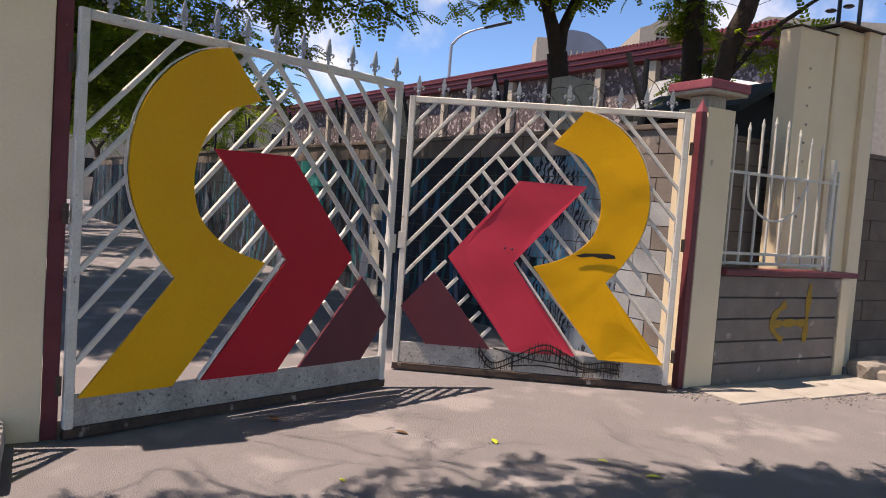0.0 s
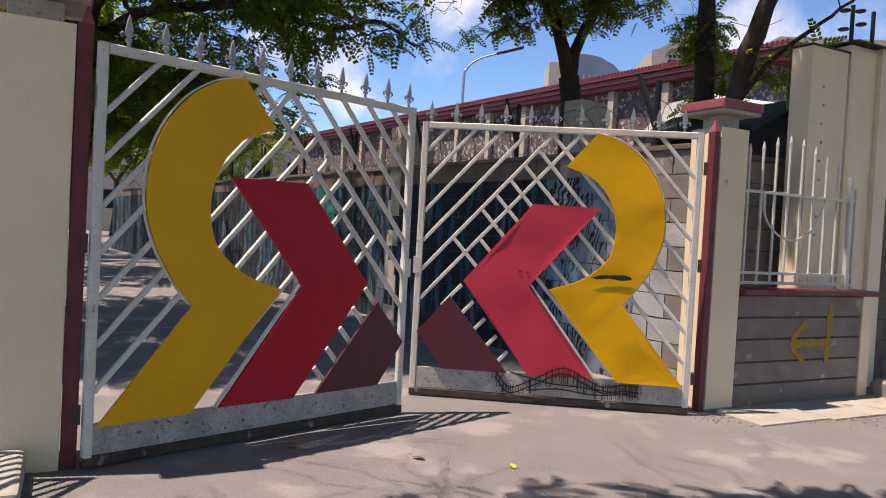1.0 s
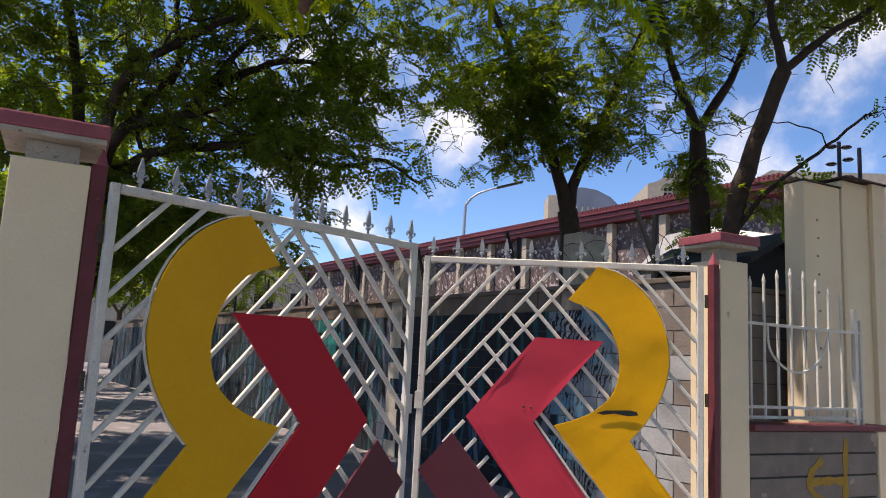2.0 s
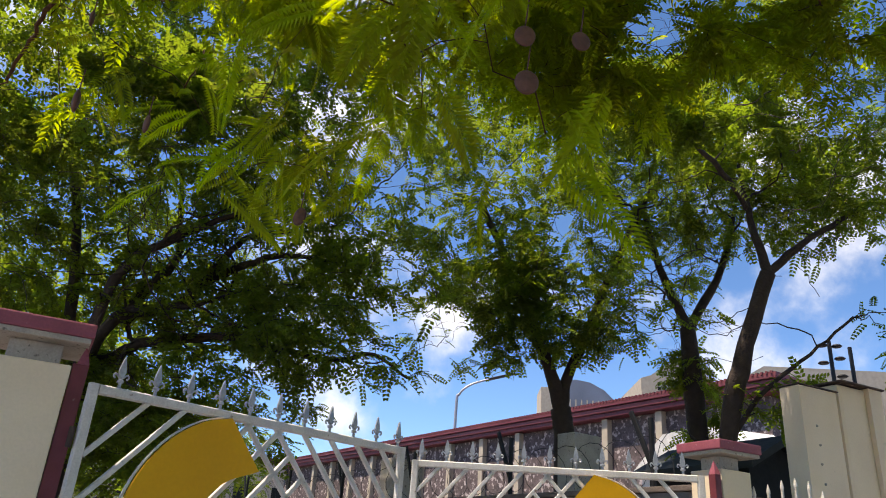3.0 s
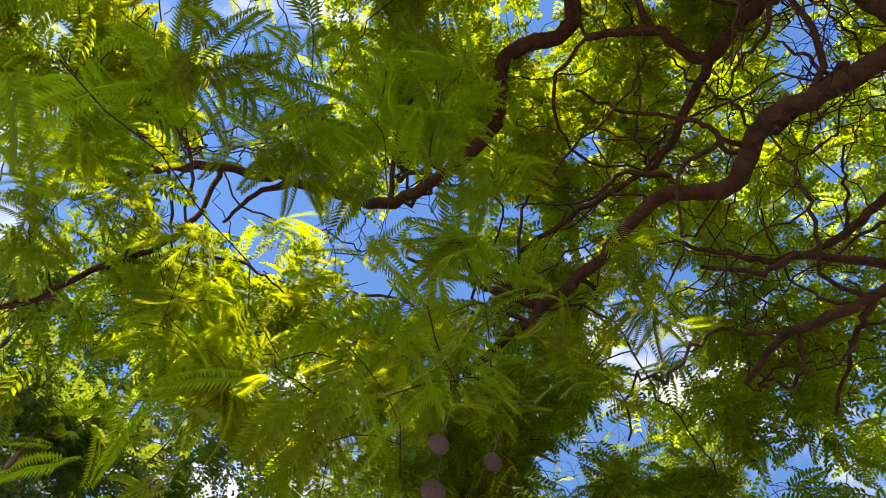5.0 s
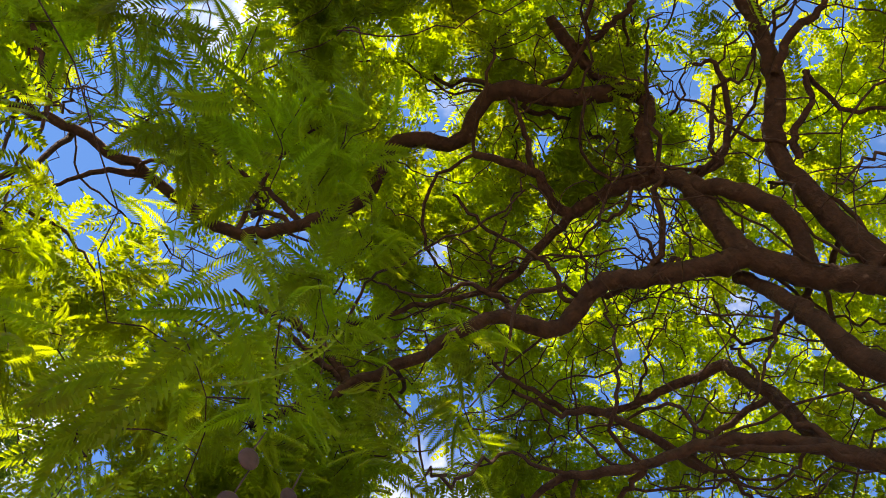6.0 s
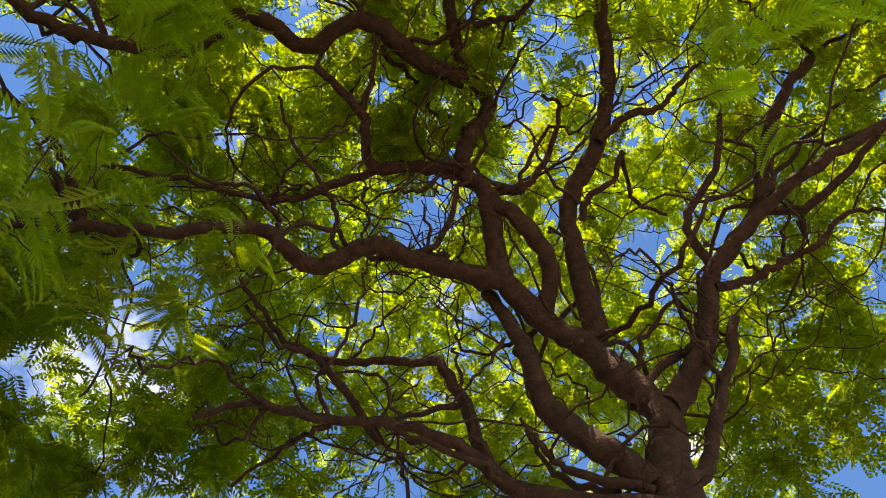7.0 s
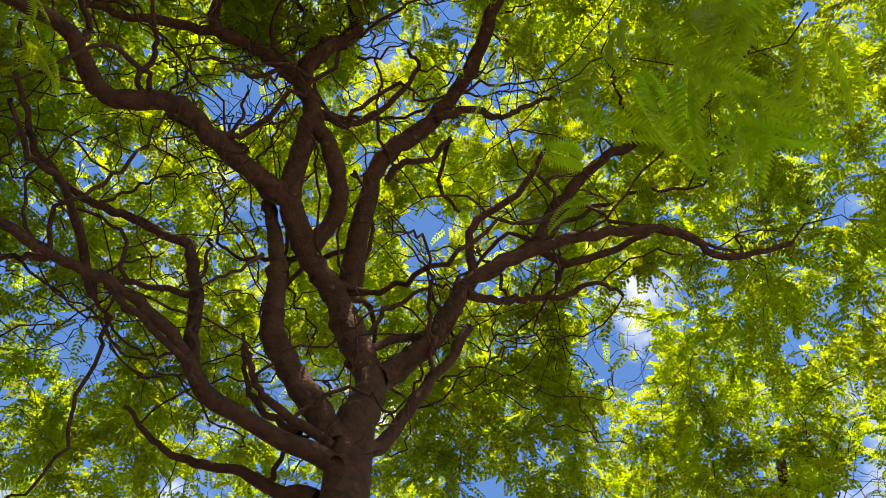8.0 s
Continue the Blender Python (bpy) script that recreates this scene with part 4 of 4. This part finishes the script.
bough(0.036, 0.02, (0.74, 3.06, 5.62), (0.57, 3.01, 5.70), (0.37, 3.02, 5.80), (0.20, 3.07, 5.90), (-0.10, 3.24, 6.00))
bough(0.013, 0.006, (2.32, 0.95, 5.40), (2.29, 1.10, 5.10), (2.29, 1.31, 4.90))
bough(0.026, 0.012, (1.08, 1.51, 7.00), (0.83, 1.31, 7.10), (0.62, 1.22, 7.20))
bough(0.034, 0.02, (0.85, 0.69, 7.70), (0.95, 0.40, 7.60), (0.97, 0.17, 7.60), (0.88, 0.02, 7.60))
bough(0.045, 0.012, (3.11, 0.43, 4.30), (3.20, 0.69, 4.40), (3.19, 0.90, 4.50), (3.28, 1.21, 4.60), (3.25, 1.43, 4.70), (3.10, 1.62, 4.80))
bough(0.026, 0.014, (3.02, 0.58, 4.65), (3.09, 0.85, 4.90), (3.07, 0.98, 5.10), (3.06, 1.06, 5.40))
# crown clumps at x below -1.5, z above 7, are added to shade the sprays
tree("spreading_tree", (3.02, 0.26, 0), ([(3.06, 0.20, -0.1), (3.02, 0.24, 1.5), (3.05, 0.30, 3.0), (2.99, 0.28, 4.72)], 0.20, 0.125), BOUGH_LINES,
     [((2.2, -0.3, 8.9), (5.0, 4.8, 1.9), 2100), ((-1.4, 2.1, 4.7), (3.2, 1.4, 0.8), 170), ((0.6, 1.7, 7.6), (2.6, 1.4, 0.9), 210), ((-3.0, 2.7, 6.6), (1.1, 0.7, 0.6), 110), ((-1.6, -0.9, 8.0), (2.3, 1.8, 0.9), 400), ((-2.8, 0.5, 7.6), (1.6, 1.2, 0.8), 190), ((-1.7, 1.2, 7.4), (1.3, 0.8, 0.6), 170), ((-0.2, 3.6, 5.5), (2.2, 0.7, 0.9), 75), ((0.7, 4.0, 4.7), (1.0, 0.4, 0.4), 50), ((0.9, 3.1, 7.7), (2.6, 1.0, 1.0), 250), ((1.6, 3.9, 5.4), (2.2, 0.6, 0.8), 125), ((-0.5, 3.1, 4.8), (1.6, 0.6, 0.7), 60), ((2.3, 3.7, 6.6), (1.8, 0.9, 1.2), 130), ((4.2, 2.8, 6.6), (2.4, 1.8, 1.5), 220), ((3.2, -4.2, 7.4), (4.6, 2.9, 2.3), 800), ((5.0, -0.8, 6.7), (1.6, 1.3, 1.0), 150)],
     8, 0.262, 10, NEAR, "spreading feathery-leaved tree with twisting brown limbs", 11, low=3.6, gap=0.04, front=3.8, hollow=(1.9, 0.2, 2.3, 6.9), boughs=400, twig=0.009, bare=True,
     spots=[(0.16, 1.7, 3.4), (0.28, 1.75, 3.5), (-1.55, 2.5, 3.7), (-0.88, 3.5, 3.75), (-1.0, 3.6, 3.75), (-0.7, 3.6, 3.9), (-1.4, 3.6, 4.0), (-0.3, 3.5, 4.1), (-2.3, 3.4, 4.0), (-1.9, 3.3, 3.9)],
     sprays=[(-0.3, 1.65, 3.46, 5), (-0.03, 1.71, 3.28, 6), (-0.2, 1.98, 3.27, 4), (0.25, 2.1, 3.07, 4), (-0.36, 1.67, 3.28, 4), (0.21, -0.45, 3.75, 8), (0.38, -0.35, 3.95, 8), (0.34, -0.66, 3.74, 8), (0.5, -0.25, 4, 6),
             (-0.96, 2.78, 3.59, 6), (-1.1, 3.08, 3.42, 7), (-0.71, 3.27, 3.49, 6), (-0.99, 0.92, 3.35, 5), (-1.18, 2.79, 3.49, 5), (0.02, 1.5, 3.48, 4), (0.11, -0.81, 3.74, 7), (-1.12, 2.88, 3.77, 6)])

# crown clumps at z 7.2, mostly out of view, are added to shade the drive
tree("drive_tree", (-6.9, 11.6, 0), ([(-6.9, 11.6, -0.1), (-6.6, 11.5, 1.4), (-6.1, 11.3, 2.4), (-5.78, 11.00, 4.30)], 0.30, 0.20),
     [([(-5.78, 11.00, 4.30), (-5.25, 10.60, 4.23), (-4.84, 10.60, 4.50), (-4.13, 10.60, 4.63), (-3.31, 10.60, 4.69), (-2.70, 10.60, 4.53), (-1.95, 10.60, 4.42), (-1.32, 10.60, 4.54), (-0.80, 10.60, 4.22)], 0.1, 0.02),
      ([(-5.78, 11.00, 4.30), (-5.39, 10.30, 4.29), (-5.08, 10.30, 4.84), (-4.37, 10.30, 4.98), (-3.98, 10.30, 5.39), (-3.47, 10.30, 5.69), (-2.83, 10.30, 5.92), (-2.14, 10.30, 5.87)], 0.12, 0.03),
      ([(-5.78, 11.00, 4.30), (-5.22, 9.80, 4.24), (-4.97, 9.80, 5.38), (-4.23, 9.80, 5.96), (-3.64, 9.80, 6.27), (-3.11, 9.80, 6.54)], 0.1, 0.03),
      ([(-5.23, 10.60, 4.93), (-4.87, 10.60, 5.44), (-4.57, 10.60, 5.92), (-4.68, 10.60, 6.69), (-4.81, 10.60, 7.52)], 0.09, 0.03),
      ([(-3.91, 10.10, 5.32), (-3.48, 10.10, 5.97), (-3.18, 10.10, 6.17), (-2.51, 10.10, 6.22)], 0.06, 0.02),
      ([(-5.78, 11.00, 4.30), (-5.84, 10.50, 4.40), (-6.20, 10.50, 6.14), (-6.63, 10.50, 7.66), (-6.54, 10.50, 8.23)], 0.11, 0.04),
      ([(-4.33, 10.20, 4.94), (-3.72, 10.20, 5.11), (-3.19, 10.20, 5.32), (-2.55, 10.20, 5.45)], 0.05, 0.015)],
     [((-4.6, 10.9, 8.4), (5.0, 4.0, 4.0), 480), ((-6.6, 11.6, 4.4), (3.2, 2.6, 2.2), 330), ((-2.6, 10.6, 5.8), (2.8, 1.8, 1.7), 240), ((-5.2, 8.8, 7.0), (3.2, 1.9, 1.5), 230), ((-6.0, 9.2, 11.0), (2.4, 1.5, 1.2), 120), ((-2.0, 10.4, 4.8), (1.9, 1.4, 0.9), 120), ((-4.8, 11.2, 3.6), (2.6, 2.0, 1.2), 220), ((-1.6, 9.6, 8.8), (3.6, 1.6, 1.6), 200), ((-3.4, 8.9, 10.6), (3.6, 1.3, 1.4), 190), ((-7.8, 10.8, 7.2), (2.6, 3.2, 1.2), 200), ((-7.0, 7.9, 7.2), (1.8, 1.6, 0.9), 200), ((-6.2, 6.6, 7.2), (1.3, 1.0, 0.7), 130), ((-4.3, 7.6, 7.3), (1.2, 0.7, 0.6), 110)],
     8, 0.34, 8, FAR, "broad dark-green tree leaning over the drive", 21, low=2.4, twig=0.018, gap=0.06, boughs=110, spread=1.6)
tree("wall_tree", (1.85, 13.2, 0), ([(1.85, 13.2, -0.1), (1.82, 13.1, 2.5), (1.80, 13.0, 3.9), (1.72, 12.9, 4.4)], 0.22, 0.16),
     [([(1.80, 13.0, 4.0), (1.60, 12.8, 4.8), (1.2, 12.7, 5.8), (0.6, 12.6, 7.2), (0.2, 12.8, 8.2)], 0.13, 0.05), ([(1.80, 13.0, 3.9), (1.78, 12.85, 4.7), (2.2, 12.8, 5.8), (2.8, 12.7, 7.3), (3.4, 12.6, 8.6)], 0.12, 0.05)],
     [((1.4, 12.4, 9.8), (3.2, 2.8, 3.4), 430), ((0.8, 12.5, 6.9), (2.3, 1.6, 1.4), 190), ((1.6, 12.2, 6.0), (2.8, 1.2, 1.0), 150), ((0.6, 12.5, 5.6), (2.0, 1.1, 0.8), 90)], 8, 0.32, 9, FAR, "dark forked tree behind the mural wall", 31, low=4.9, twig=0.014, gap=0.05, boughs=46, spread=1.3)
tree("ivy_tree", (4.5, 14.2, 0), ([(4.5, 14.2, -0.1), (4.45, 14.1, 2.5), (4.35, 13.8, 4.6), (4.2, 13.5, 6.2)], 0.22, 0.15),
     [([(4.2, 13.5, 6.2), (3.7, 13.4, 7.4), (3.4, 13.2, 8.6)], 0.10, 0.04), ([(4.2, 13.5, 6.1), (4.9, 13.4, 7.4), (5.3, 13.4, 8.8)], 0.10, 0.04)],
     [((4.3, 13.5, 9.8), (2.9, 2.4, 2.9), 470), ((4.3, 13.9, 4.9), (0.6, 0.5, 1.2), 60)], 8, 0.32, 9, FAR, "slim tree with a leafy overgrown trunk", 41, low=3.4, twig=0.013, gap=0.05, boughs=46, spread=1.3)
tree("leaning_tree", (4.0, 11.7, 0), ([(3.85, 11.7, -0.1), (3.95, 11.6, 2.2), (4.10, 11.5, 3.9), (4.35, 11.1, 5.2), (4.70, 10.85, 6.3)], 0.17, 0.12),
     [([(4.7, 10.85, 6.3), (4.5, 10.8, 7.2), (4.4, 10.8, 8.2)], 0.08, 0.03), ([(4.7, 10.85, 6.3), (5.4, 10.7, 6.9), (6.4, 10.6, 7.5)], 0.08, 0.03), ([(4.45, 10.8, 7.4), (3.8, 9.9, 7.5), (3.0, 9.0, 7.5), (2.3, 8.2, 7.4)], 0.05, 0.02), ([(4.05, 11.5, 3.7), (4.6, 11.3, 4.5), (5.2, 11.2, 5.0), (6.0, 11.0, 5.7)], 0.05, 0.02)],
     [((5.6, 10.9, 8.6), (2.9, 2.4, 2.1), 420), ((4.6, 10.2, 11.4), (2.4, 1.6, 1.3), 170), ((5.0, 11.4, 4.3), (0.8, 0.5, 0.5), 20), ((7.6, 11.0, 5.8), (1.3, 1.3, 1.4), 80), ((2.4, 8.3, 7.5), (1.2, 0.7, 0.6), 80)], 8, 0.32, 9, FAR, "leaning slim tree behind the front wall", 51, low=3.7, twig=0.012, gap=0.05, boughs=46, spread=1.3)
for k, (x, y, s) in enumerate([(-11.5, 18.5, 1.0), (-16.0, 26, 1.15), (-21.0, 35, 1.2), (-12.5, 9, 1.0), (-15.0, 44, 1.1), (-24.0, 50, 1.3)]):
    tree("street_tree", (x, y, 0), ([(x, y, -0.1), (x + 0.2, y, 2.0), (x + 0.1, y + 0.1, 3.8)], 0.25, 0.18),
         [([(x + 0.1, y + 0.1, 3.8), (x + 1.2, y, 5.2), (x + 2.4, y, 6.2)], 0.12, 0.05), ([(x + 0.1, y + 0.1, 3.7), (x - 1.2, y, 5.4), (x - 2.2, y, 6.6)], 0.12, 0.05)],
         [((x, y, 6.0 * s), (4.4 * s, 4.0 * s, 3.2 * s), 190)], 5, 0.85, 7, FAR, "leafy dark-green tree along the drive", 61 + k, low=2.0, twig=0.02, boughs=12, spread=1.6)
for k, (x, y, n) in enumerate([(7.5, -4.5, 800), (9.5, 1.5, 760), (6.8, -7.6, 480), (8.4, 4.8, 480)]):
    tree("street_tree", (x, y, 0), ([(x, y, -0.1), (x + 0.1, y, 2.0), (x, y + 0.1, 4.0)], 0.22, 0.16),
         [([(x, y + 0.1, 4.0), (x + 1.2, y, 5.6), (x + 2.2, y, 7.0)], 0.10, 0.05), ([(x, y + 0.1, 3.9), (x - 1.2, y, 5.8), (x - 2.0, y, 7.2)], 0.10, 0.05), ([(x, y + 0.1, 4.0), (x + 0.2, y + 1.2, 6.0), (x, y + 1.8, 7.4)], 0.10, 0.05)],
         [((x, y, 6.8), (3.9, 3.7, 3.0), n)], 8, 0.28, 8, NEAR if k < 2 else FAR, "feathery-leaved street tree with green crown", 81 + k, low=3.8, twig=0.016, boughs=30, spread=1.4)

# ---- seed pods of the spreading tree ----
for x, y, z, r in [(0.14, 1.63, 3.08, 0.030), (0.15, 1.66, 2.95, 0.034), (0.32, 1.80, 3.21, 0.030), (-0.78, 3.09, 3.19, 0.040), (-1.49, 2.32, 3.26, 0.040), (-1.57, 2.38, 3.70, 0.030), (-1.36, 2.62, 3.36, 0.036)]:
    bm = bmesh.new()
    bmesh.ops.create_uvsphere(bm, u_segments=14, v_segments=9, radius=r)
    for v in bm.verts:
        v.co.y *= 0.35
        v.co.z *= 1.15
    stem = bar((0, 0, r), (0.01, 0, r + 0.10), 0.004, 0.005)
    me = bpy.data.meshes.new("tmp")
    stem.to_mesh(me)
    stem.free()
    bm.from_mesh(me)
    bpy.data.meshes.remove(me)
    ob = part("seed_pod", bm, M_POD, None, "flat round brown seed pod hanging from a twig", smooth=True)
    ob["category"], ob["group"] = "seed pod", "seed pods"
    ob.matrix_world = pose(x, y, z, 0, 0, 40 * x)

# ---- buildings and distance ----
hall = thing("hall_building", pose(7.27, 26.4, 0, 0, 0, 125.2), "long pebble-dashed hall with maroon roof edge", "building")
part("wall", box(-4, 34, -3, 0, 0, 7.3), M_PEBBLE, hall)
for k in range(13):
    part("pilaster", box(-2.55 + 2.6 * k, -2.25 + 2.6 * k, 0, 0.25, 0, 7.3, 0.02), M_BEIGE_FAR, hall, "cream pilaster")
part("eave", box(-4.6, 34.3, -3.3, 0.40, 7.32, 7.50, 0.03), M_MAROON, hall, "dark maroon eave board")
part("fascia", box(-4.6, 34.3, -3.3, 0.46, 7.51, 7.68, 0.02), M_ROOF, hall, "maroon fascia board")
part("gutter", box(-4.6, 34.3, -3.3, 0.52, 7.70, 7.76, 0.02), M_MAROON, hall, "thin dark gutter")
part("roof", plate([(-4.6, 7.77), (34.3, 7.77), (34.3, 7.90), (-4.6, 7.90)], -3.3, 0.46), M_ROOF, hall, "maroon ribbed roof edge")
bm = bmesh.new()
for k in range(236):
    box(-4.5 + 0.165 * k, -4.43 + 0.165 * k, 0.2, 0.50, 7.86, 7.935, 0, bm)
part("roof_ribs", bm, M_ROOF, hall, kind="stuff")

tower = thing("curved_tower", pose(11.2, 74, 0), "distant tower with a rounded blue-grey roof", "building")
part("body", box(-3.6, -1.0, -2, 2, 0, 18.6, 0.05), M_BEIGE_FAR, tower)
bm = plate([(-1.0, 0), (3.6, 0), (3.6, 17.6), (2.6, 18.6), (1.2, 19.3), (-0.2, 19.5), (-1.0, 19.4)], -2, 2)
part("curved_block", bm, M_GLASS_FAR, tower, "blue-grey ribbed rounded block")
for k in range(8):
    part("fin", box(-0.8 + 0.55 * k, -0.7 + 0.55 * k, -2.15, -2.0, 0, 17.5), M_BEIGE_FAR, tower)

apt = thing("beige_building", pose(10.9, 45, 0), "tall beige building with a stepped gable", "building")
part("wall", plate([(0, 0), (16, 0), (16, 14.5), (7.6, 14.4), (4.6, 12.6), (4.55, 13.0), (2.9, 15.0), (0.6, 13.4), (0, 13.2)], 0, 10), M_BEIGE_FAR, apt)
for k in range(6):
    part("pilaster", box(4.8 + 1.7 * k, 5.2 + 1.7 * k, -0.25, 0, 0, 12.4), M_BEIGE_FAR, apt)
# dark plates paint the shade inside vent openings
for r in range(3):
    for k in range(5):
        part("vent_block", box(1.0 + 0.28 * k, 1.18 + 0.28 * k, -0.03, 0.0, 12.2 + 0.3 * r, 12.38 + 0.3 * r), M_HUT, apt, "dark plate in place of a vent opening")
part("ledge", box(4.6, 9, -0.3, 0.1, 12.55, 12.75), M_LIGHT, apt)

# added building, not known there: covers bright sky at the drive's far end
far = thing("infill_building", pose(-36, 62, 0, 0, 0, 12), "distant beige building added to cover the sky behind the trees", "building")
part("wall", box(0, 30, 0, 8, 0, 9.0, 0.05), M_BEIGE_FAR, far)
part("roof", box(-0.5, 30.5, -0.5, 8.5, 9.0, 9.4, 0.05), M_ROOF, far, "maroon flat roof edge")
for r in range(2):
    for k in range(9):
        part("window", box(1.2 + 3.2 * k, 2.9 + 3.2 * k, -0.06, 0.0, 2.0 + 3.4 * r, 3.6 + 3.4 * r, 0.02), M_HUT, far, "dark window")

hut = thing("gatehouse", pose(5.05, 12.6, 0, 0, 0, 29), "small gatehouse with a dark pitched roof", "building")
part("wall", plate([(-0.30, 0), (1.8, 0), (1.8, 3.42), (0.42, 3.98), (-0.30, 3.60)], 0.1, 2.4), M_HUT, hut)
part("roof", plate([(-0.55, 3.62), (0.42, 4.14), (2.1, 3.46), (2.1, 3.34), (0.42, 4.01), (-0.55, 3.50)], -0.2, 2.6), M_SLATE, hut, "dark gabled roof")
white = thing("white_annex", pose(6.2, 16.5, 0, 0, 0, 20), "white-roofed annex behind the gatehouse", "building")
part("wall", box(0, 1.7, 0, 4, 0, 4.3, 0.02), M_LIGHT, white)
bm = box(-0.2, 1.8, -0.4, 4.2, 4.3, 5.15, 0)
for v in bm.verts:
    if v.co.z > 4.8:
        v.co.y += 1.5 if v.co.y < 1 else -1.5
part("roof", bm, M_LIGHT, white, "white sloping sheet roof")

lamp = thing("street_lamp", pose(-0.38, 44.5, 0), "tall grey street lamp with a curved arm", "street lamp")
ln = smooth_line([(0, 0, 0), (0, 0, 5), (0, 0, 10.6), (0.15, 0, 11.4), (0.8, 0, 12.0), (2.0, 0, 12.45)], 6)
ob = new("pole", quads_mesh("pole", [tube_data(ln, np.linspace(0.12, 0.05, len(ln)), 10)], M_SILVER))
ob.parent = lamp
part("lamp_head", bar((1.9, 0, 12.40), (3.5, 0, 12.86), 0.12, 0.30), M_BLACK, lamp, "flat dark lamp head")

mast = thing("floodlight_mast", pose(10.1, 20.0, 0), "dark mast carrying small round lamps", "mast")
for k, x in enumerate((0, 0.55)):
    part("pole", bar((x, 0, 0), (x, 0, 8.2 - 0.15 * k), 0.09, 0.09), M_BLACK, mast)
for k, (x, z) in enumerate([(-0.2, 8.05), (0.2, 8.05), (-0.22, 7.55), (0.24, 7.7), (0.24, 7.2)]):
    d = lathe([(0.11, -0.03), (0.15, 0), (0.11, 0.04)], 12)
    bmesh.ops.translate(d, verts=d.verts[:], vec=(x, 0, z))
    part("lamp_disc", d, M_BLACK, mast)

# ---- clouds ----
bm = bmesh.new()
R = 900.0
dome = [[bm.verts.new((R * math.sin(radians(az)) * math.cos(radians(el)), R * math.cos(radians(az)) * math.cos(radians(el)), R * math.sin(radians(el)))) for el in range(2, 87, 6)] for az in range(-70, 151, 10)]
for p, q in zip(dome, dome[1:]):
    for k in range(len(p) - 1):
        bm.faces.new((p[k], p[k + 1], q[k + 1], q[k]))
ob = part("backdrop", bm, M_CLOUD, None, "soft white fair-weather clouds", smooth=True, kind="structure")
ob["category"] = "sky"

# ---- mural wall, back wall and their wire ----
WALL_DIR = 126.0


def mural_paint(x, z):
    if z > 2.34 or x < 0.40:
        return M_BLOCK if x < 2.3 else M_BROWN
    if x < 1.05:
        return M_MURAL_BLUE if z < 1.95 else M_BLOCK
    if x < 2.3:
        return M_MURAL_LINES
    if 8.4 < x < 9.4:
        return M_MURAL_TEAL
    return M_MURAL_DARK


SPAN = 13.0
MURAL = pose(2.52 - 0.588 * SPAN, 7.62 + 0.809 * SPAN, 0, 0, 0, WALL_DIR - 180)
rng = random.Random(2)
block_wall("mural_wall", MURAL, SPAN, 2.6, 0.26, 0.44, lambda x, z: mural_paint(SPAN - x, z), "grey block wall painted with dark swirling murals")
block_wall("mural_wall", MURAL @ pose(-18.0, 0, 0), 18.0, 2.6, 0.26, 1.6, lambda x, z: M_MURAL_DARK if z < 2.3 else M_BROWN, "far stretch of the dark painted block wall")
# added wall, not known there: blocks the bright horizon left of the drive
block_wall("horizon_wall", pose(-8.6, 8.6, 0, 0, 0, WALL_DIR), 34.0, 2.34, 0.26, 1.9, lambda x, z: M_BROWN, "brown block wall added beside the drive to close the horizon")
for k in range(8):
    x = SPAN - 0.8 - 2.4 * k
    p = thing("wire_post", MURAL @ pose(x, 0.09, 2.66), "black angle-iron post for razor wire", "post", "razor wire posts")
    part("post", bar((0, 0, 0), (0, 0, 0.75), 0.05, 0.05), M_BLACK, p)
    part("arm", bar((0, 0, 0.2), (-0.28, 0, 0.85), 0.06, 0.03), M_BLACK, p)
wire = bpy.data.curves.new("razor_wire", "CURVE")
wire.dimensions, wire.bevel_depth, wire.bevel_resolution = "3D", 0.004, 0
sp = wire.splines.new("POLY")
turns, per = 46, 14
sp.points.add(turns * per)
for i in range(turns * per + 1):
    a = 2 * math.pi * i / per
    r = 0.26 + 0.05 * noise.noise((i * 0.13, 0, 0))
    sp.points[i].co = (SPAN - 0.3 - 0.42 * i / per, 0.09 + r * math.cos(a), 2.95 + r * math.sin(a), 1)
ob = new("razor_wire", wire)
ob.matrix_world = MURAL
wire.materials.append(M_BLACK)
tagged(ob, "coiled dark razor wire on top of the wall", "wire")
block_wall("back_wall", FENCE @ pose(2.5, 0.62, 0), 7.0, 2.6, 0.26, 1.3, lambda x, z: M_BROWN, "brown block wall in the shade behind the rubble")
post = thing("concrete_post", pose(1.95, 12.3, 0, 0, 0, 36), "grey concrete post behind the mural wall", "post")
part("shaft", box(-0.3, 0.3, -0.2, 0.2, 0, 3.85, 0.02), M_RENDERED, post)
post = thing("concrete_post", pose(-0.95, 12.9, 0, 0, 0, 36), "weathered concrete post rising behind the mural wall", "post")
part("shaft", box(-0.3, 0.3, -0.2, 0.2, 0, 3.35, 0.02), M_RENDERED, post)
block_wall("rear_wall", FENCE @ pose(0.40, 0.85, 0), 3.0, 2.6, 0.26, 1.0, lambda x, z: M_BLOCK, "grey block wall behind the railing")
